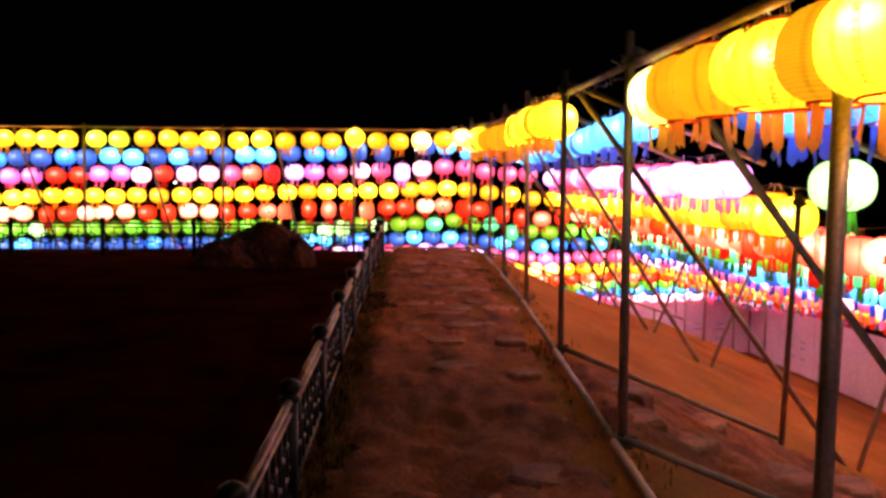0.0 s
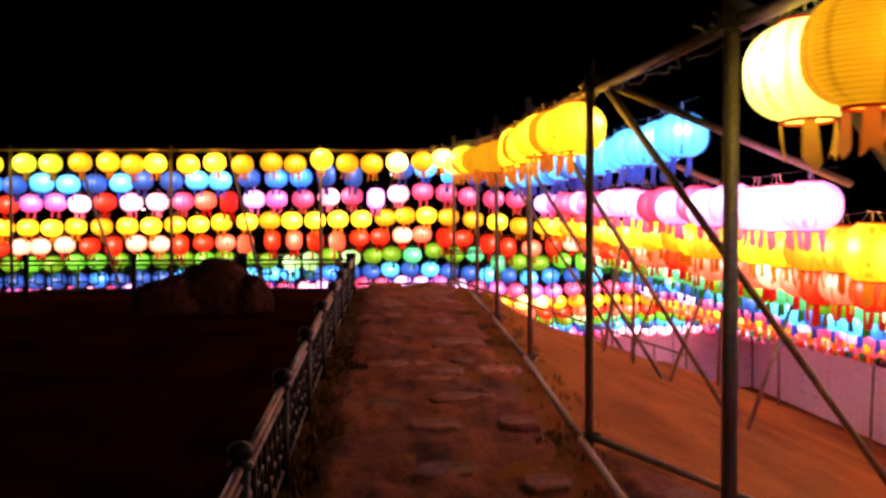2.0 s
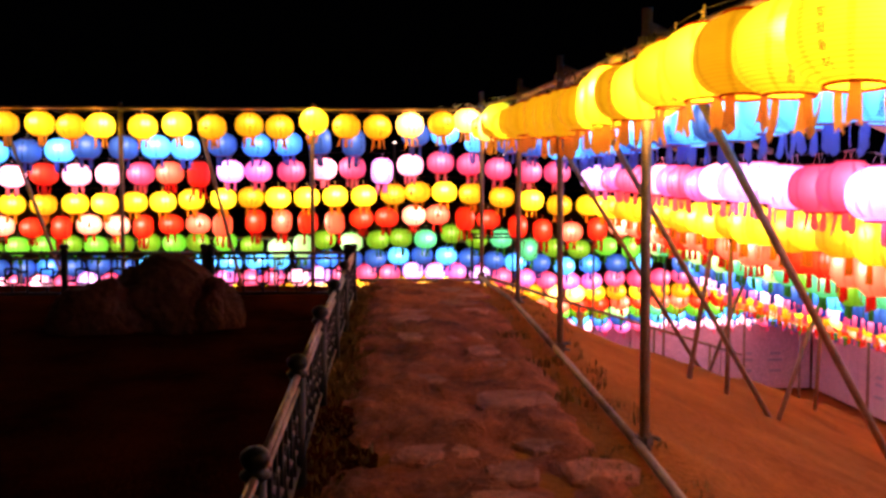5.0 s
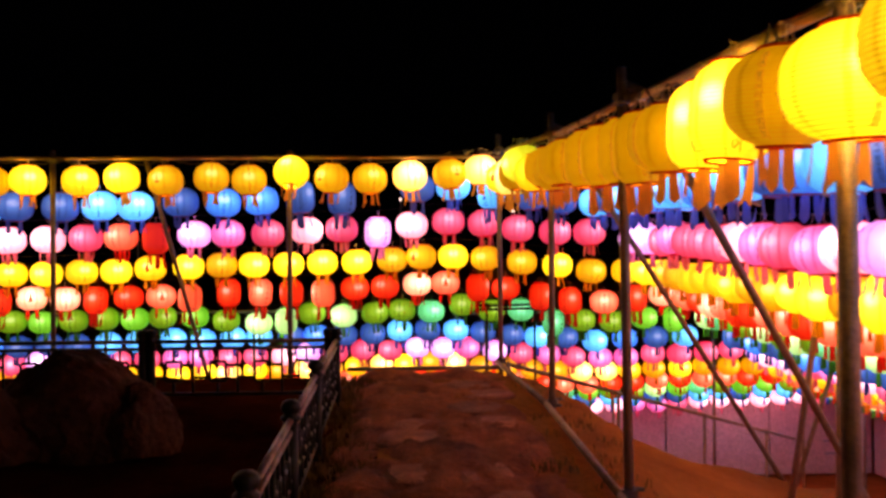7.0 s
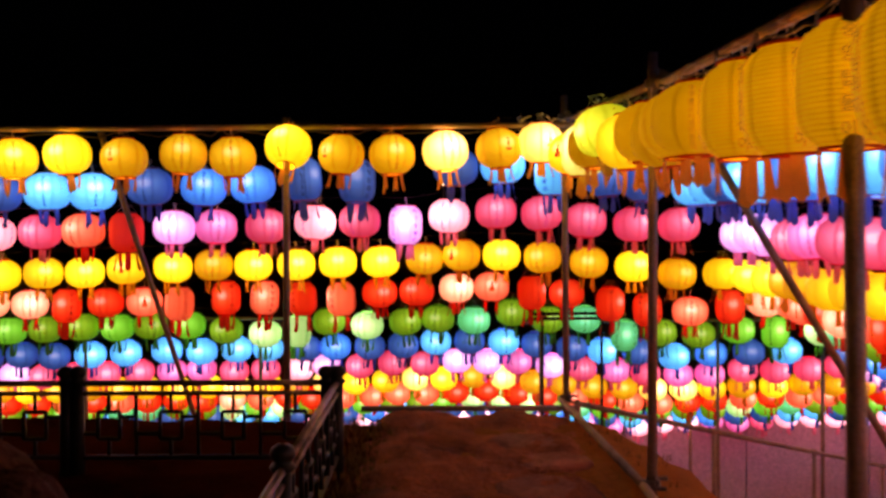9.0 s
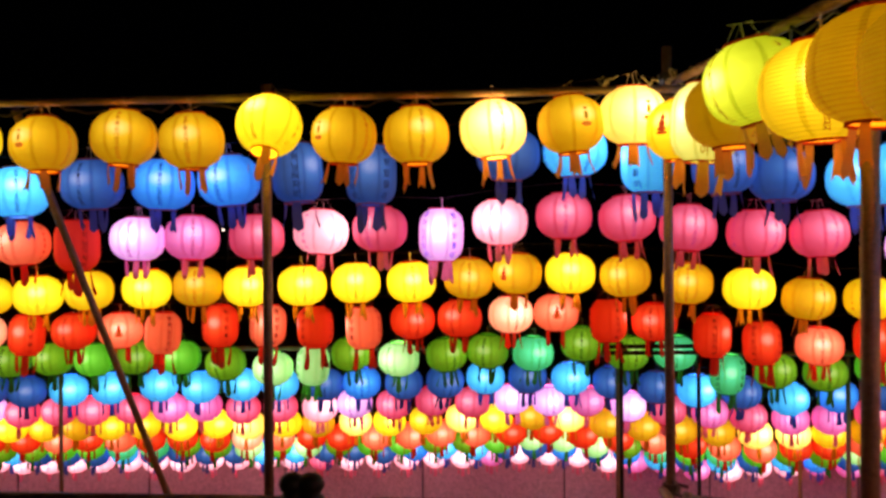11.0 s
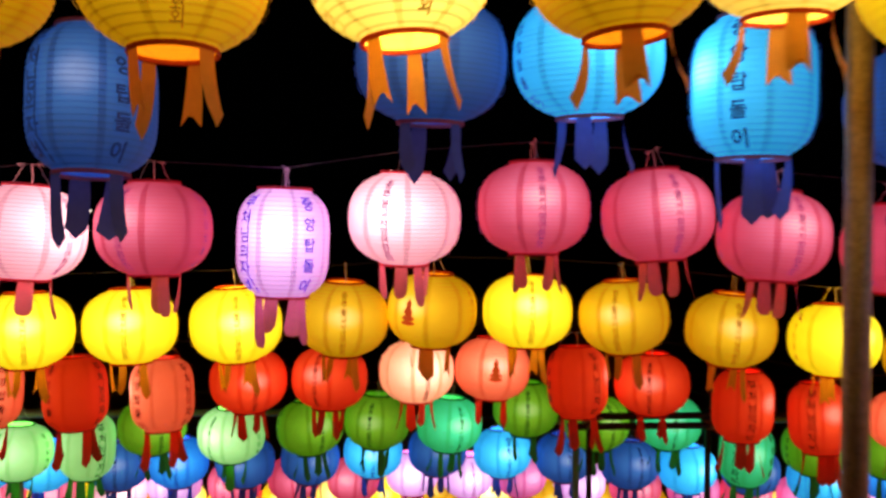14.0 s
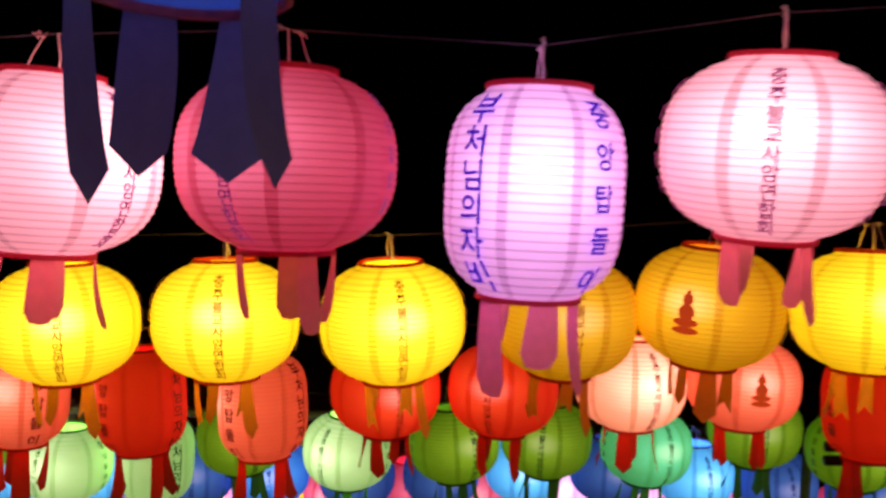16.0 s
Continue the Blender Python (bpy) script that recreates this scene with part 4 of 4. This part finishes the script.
def hang_far_runs():
    r = random.Random(11)
    for k, (fam, z) in enumerate(zip(FAMILY, HEIGHTS)):
        y = FAR_Y[k] if k < 6 else 15.97 + STEP_Y * k
        end = 1.05 + STEP_X * k
        xs = list(FAR_X.get(k, []))
        codes = FAR_CODE.get(k, "").split()
        if not xs:
            x = end - 0.25
            while x > -9.5:
                xs.insert(0, round(x, 2))
                codes.insert(0, r.choice("WWWdm" if k == 12 else BRIGHT[fam]))
                x -= 0.405 + r.uniform(-0.02, 0.03)
        while xs[0] > -10.5:
            xs.insert(0, round(xs[0] - 0.42, 2))
            codes.insert(0, r.choice(BRIGHT[fam]))
        tops = []
        for x, c in zip(xs, codes):
            code = full_code(fam, c)
            tall = (k, x) in TALL and TALL[k, x] or (k in (4, 5, 6) and x > 3.4 and r.random() < 0.3)
            shape = "tall" if tall else "plump" if k == 0 else "round"
            place = [x, y + r.uniform(-0.03, 0.03), z + arch(k, x) + r.uniform(-0.02, 0.02) - (0.04 if tall else 0)]
            turn = -82 + r.uniform(-24, 24) if not tall else r.choice((-90, -90, -180)) + r.uniform(-8, 8)
            own = FAR_AT.get((k, x))
            if own:
                place[0], place[2] = own[:2]
                turn = own[2] or turn
            if k == 2 and x == -0.42:
                turn = -91
            elif k == 0 and x in (-0.84, 0.36):
                turn = -128 if x < 0 else -68
            tilt = (r.uniform(-4, 4), r.uniform(-4, 4))
            if k <= 5 and x > -8.2 or (k in (6, 7) and -2.2 < x < 2.6):
                if k == 0 and x == -1.24:
                    shape, tilt = "ball", (3, -24)
                place[1] = y
                style = 1 if r.random() < 0.22 else 0
                if k == 0:
                    style = 2 if x in (-0.84, 0.36, 0.69, -2.53) else 0
                if (k, x) in ((3, 0.1), (4, 0.43)):
                    style = 1
                elif 0 < k < 6 and abs(x) < 3:
                    style = 0
                ob = lantern(shape, code, style, place, turn, tilt, "lantern row of the far run")
                tops.append(tuple(ob.matrix_basis @ Vector((0, 0, SHAPES[shape][1] / 2 + 0.07))))
            else:
                far_lantern(shape, code, place, turn, f"far_run_{k}")
                tops.append((place[0], y, place[2] + 0.2))
        wire([(-11.2, y, z + arch(k, -11.2) + 0.22)] + tops + [(end, y, z + arch(k, end) + 0.22)])


def arch(k, x):
    """The far rows are tied highest beside the path's end, drop to both sides and rise again to the outer corner."""
    if k < 1:
        return 0.0
    d = x - 0.45
    if d < 0:
        return -0.04 * min(-d, 2.0) - 0.024 * max(-d - 2.0, 0.0)
    return min(0.0, -0.085 * min(d, 2.3) + 0.036 * max(d - 2.3, 0.0))


def wire(points):
    """The support wire of one row, through the hooks of its lanterns."""
    v, f = tube(points, 0.0014, 5)
    tagged(new("support_wire", mesh_of("support_wire", v, f, M_CORD)), "thin sagging wire that carries a lantern row", "wire", kind="structure")


# negative y: unseen continuation of the row, added to brighten the near path
SIDE_Y = [-5.7, -5.3, -4.9, -4.5, -4.1, -3.7, -3.3, -2.9, -2.5, -2.1, -1.7, -1.3, -0.9, -0.5, -0.1, 0.3, 0.7, 1.1, 1.5, 1.9, 2.28, 2.6, 2.95, 3.3, 3.67, 4.07, 4.48,
          7.24, 7.65, 8.05, 8.47, 8.88, 9.29, 9.72, 10.15, 10.55, 10.95, 11.35, 11.75, 12.15, 12.55, 12.95, 13.3, 13.5, 13.78, 14.1, 14.68, 15.07, 15.42, 15.78]
SIDE_CODE = "b d m b d b m d d m b d m d b d m d m d b d m m d d c b m d b m b d b b d d d d d d d d d m l d c m".split()
SIDE_TALL = (15.42, 10.15, 10.55, 11.35, 11.75, 12.15, 12.55)


# the blue and the pink row hang farther out
SIDE_X = {1: 1.9, 2: 2.5}


def hang_side_runs():
    r = random.Random(29)
    for k, (fam, z0) in enumerate(zip(FAMILY, HEIGHTS)):
        x = SIDE_X.get(k, 1.05 + STEP_X * k)
        if k == 0:
            ys, codes = SIDE_Y, SIDE_CODE
        else:
            start = 7.6 if k == 1 else 6.8 if k == 2 else 6.3
            ys, codes = [], []
            y = 15.85 + STEP_Y * k - 0.3
            while y > start:
                ys.insert(0, round(y, 2))
                codes.insert(0, r.choice("bbmdb" if k == 1 else "Wvddvm" if k == 2 else "WWWdm" if k == 12 else BRIGHT[fam]))
                y -= 0.40 + r.uniform(-0.02, 0.03)
            if k == 1:
                codes[0] = "b"
                # likewise continued out of view below y 0, for light on the path
                near = [-4.8, -4.4, -4.0, -3.6, -3.2, -2.8, -2.4, -2.0, -1.6, -1.2, -0.8, -0.4, 0.0, 0.4, 0.8, 1.2, 1.6, 2.0, 2.4, 2.78, 3.15, 3.55, 3.95, 4.35]
                ys, codes = near + ys, [r.choice("bbdmb") for _ in near] + codes
            if k == 2:
                codes[:3] = "vWW"
        tops = []
        for y, c in zip(ys, codes):
            code = full_code(fam, c)
            z = z0 + CLIMB[k] * (y - 16 - STEP_Y * k) + arch(k, x) * max(0.0, (y - 6) / (10 + STEP_Y * k))
            if k < 2 and y < 5:
                z += 0.08 if k == 0 else 0.05 + 0.014 * (y - 16.66)
            elif k == 0:
                z += 0.07 * min(1.0, max(0.0, (11.5 - y) / 3))
            tall = (k == 0 and y in SIDE_TALL) or (k > 2 and r.random() < 0.25)
            shape = "tall" if tall else "round"
            place = (x + r.uniform(-0.03, 0.03) + ((0.2 if y < 5 else 0.06 - 0.045 * max(y - 11.5, 0.0)) if k == 0 else (0.05 if y > 5 else -0.2) if k == 1 else 0), y, z + r.uniform(-0.02, 0.02))
            turn = -125 + r.uniform(-40, 40) if not tall else -150 + r.uniform(-15, 15)
            if k == 0 and c == "d":
                turn += 180
            elif y == 7.24:
                turn = -55
            tilt = (r.uniform(-4, 4), r.uniform(-4, 4))
            if k == 0 and c == "l" and not tall and y > 9:
                place, tilt = (place[0], y, place[2] + 0.08), (4, 12)
            if k <= 2 and 1.3 < y < 16.4 or k in (3, 4, 5) and y < 9.0:
                ob = lantern(shape, code, 1 if r.random() < 0.22 else 0, place, turn, tilt, "lantern row of the side run")
                tops.append(tuple(ob.matrix_basis @ Vector((0, 0, SHAPES[shape][1] / 2 + 0.07))))
            else:
                far_lantern(shape, code, place, turn, f"side_run_{k}")
                tops.append((place[0], y, place[2] + 0.2))
        near = [t for t in tops if t[1] < 5]
        rest = [t for t in tops if t[1] > 5]
        if near:
            wire([(near[0][0], near[0][1] - 0.5, near[0][2])] + near + [(near[-1][0], 4.85, near[-1][2] + 0.02)])
        first, last = rest[0], rest[-1]
        wire([(first[0], first[1] - 0.35, first[2] - 0.01)] + rest + [(last[0], last[1] + 0.4, last[2] + 0.02)])


hang_far_runs()
hang_side_runs()


# ---- cables and ties on the rails ----
def build_cable(name, points, seed, loops, label):
    """A power cable bound loosely along a rail."""
    r = random.Random(seed)
    pts = []
    a, b = Vector(points[0]), Vector(points[1])
    n = int((b - a).length / 0.07)
    for i in range(n + 1):
        t = i / n
        sag = -0.03 * abs(math.sin(i * 0.45)) + r.uniform(-0.012, 0.012)
        pts.append(a.lerp(b, t) + Vector((r.uniform(-0.02, 0.02), r.uniform(-0.015, 0.015), sag + (0.05 if r.random() < loops else 0))))
    v, f = tube(pts, 0.006, 5)
    tagged(new(name, mesh_of(name, v, f, M_CORD, smooth=True)), label, "cable")


build_cable("power_cable", [(1.2, 1.0, top_z(1.0) - 0.03), (1.17, 8.4, top_z(8.4) - 0.03)], 1, 0.1, "black power cable bound along the top rail")
build_cable("power_cable", [(1.17, 8.4, top_z(8.4) - 0.03), (1.02, 15.9, top_z(15.9) - 0.04)], 2, 0.1, "black power cable bound along the top rail")
build_cable("power_cable", [(-6.0, 16.0, 3.13), (0.9, 16.0, 3.13)], 3, 0.05, "black power cable bound along the far rail")


def tie_knot(x, y, z, size, seed):
    """Loose ends of a twisted plastic tie standing up from a rail."""
    r = random.Random(seed)
    ob = empty("plastic_tie", (x, y, z))
    tagged(ob, "frayed white plastic tie knotted round the rail", "tie", "ties on the rails")
    for _ in range(5):
        p = Vector((0, 0, -0.012))
        pts = [p.copy()]
        for _ in range(4):
            p = p + Vector((r.uniform(-1, 1), r.uniform(-0.6, 0.6), r.uniform(-0.4, 1.0))) * size * 0.45
            pts.append(p.copy())
        pipe("strand", pts, size * 0.07, M_WIRE, ob, 5)


for k, spot in enumerate(((0.53, 15.99, 3.19), (0.75, 15.99, 3.18), (0.86, 15.99, 3.2), (1.05, 15.6, 3.22), (0.97, 15.85, 3.22))):
    tie_knot(*spot, 0.07, k)
for k, y in enumerate((2.55, 4.82, 5.0, 7.05, 7.25, 9.37, 9.5, 11.67, 14.0)):
    tie_knot(1.15, y + 0.08, top_z(y) + 0.02, 0.055, 20 + k)
lantern("round", "gW", 0, (2.48, 5.1, 1.89), -100, (2, 3), "lantern row of the side run")
wire([(2.0, 5.1, 2.11), (2.48, 5.1, 2.112), (3.0, 5.1, 2.11)])
for bundle, (verts, faces, uvs, slots, mats) in STUFF.items():
    me = mesh_of("distant_lanterns", verts, faces, mats, uvs, smooth=True)
    me.polygons.foreach_set("material_index", slots)
    fam = WORDS[FAMILY[int(bundle.split("_")[-1])] + "d"].split()[-1]
    tagged(new("distant_lanterns", me), f"long row of glowing {fam} paper lanterns with ribbons", "paper lanterns", kind="stuff")


# ---- distant street lamps ----
def street_lamp(x, y, height):
    ob = empty("street_lamp", (x, y, LOW))
    tagged(ob, "distant street lamp with a white light", "street lamp", "far street lamps")
    pipe("pole", [(0, 0, -0.2), (0, 0, height)], 0.07, M_CLAMP, ob)
    pipe("arm", [(0, 0, height), (0, -0.8, height + 0.1)], 0.04, M_CLAMP, ob)
    box_part("lamp_head", (0, -0.95, height + 0.06), (0.14, 0.3, 0.12), M_LAMP, ob, 0.03)


for spot in ((-21.0, 75.0, 6.0), (-0.7, 75.0, 8.9), (8.0, 75.0, 8.0)):
    street_lamp(*spot)

build_grass()
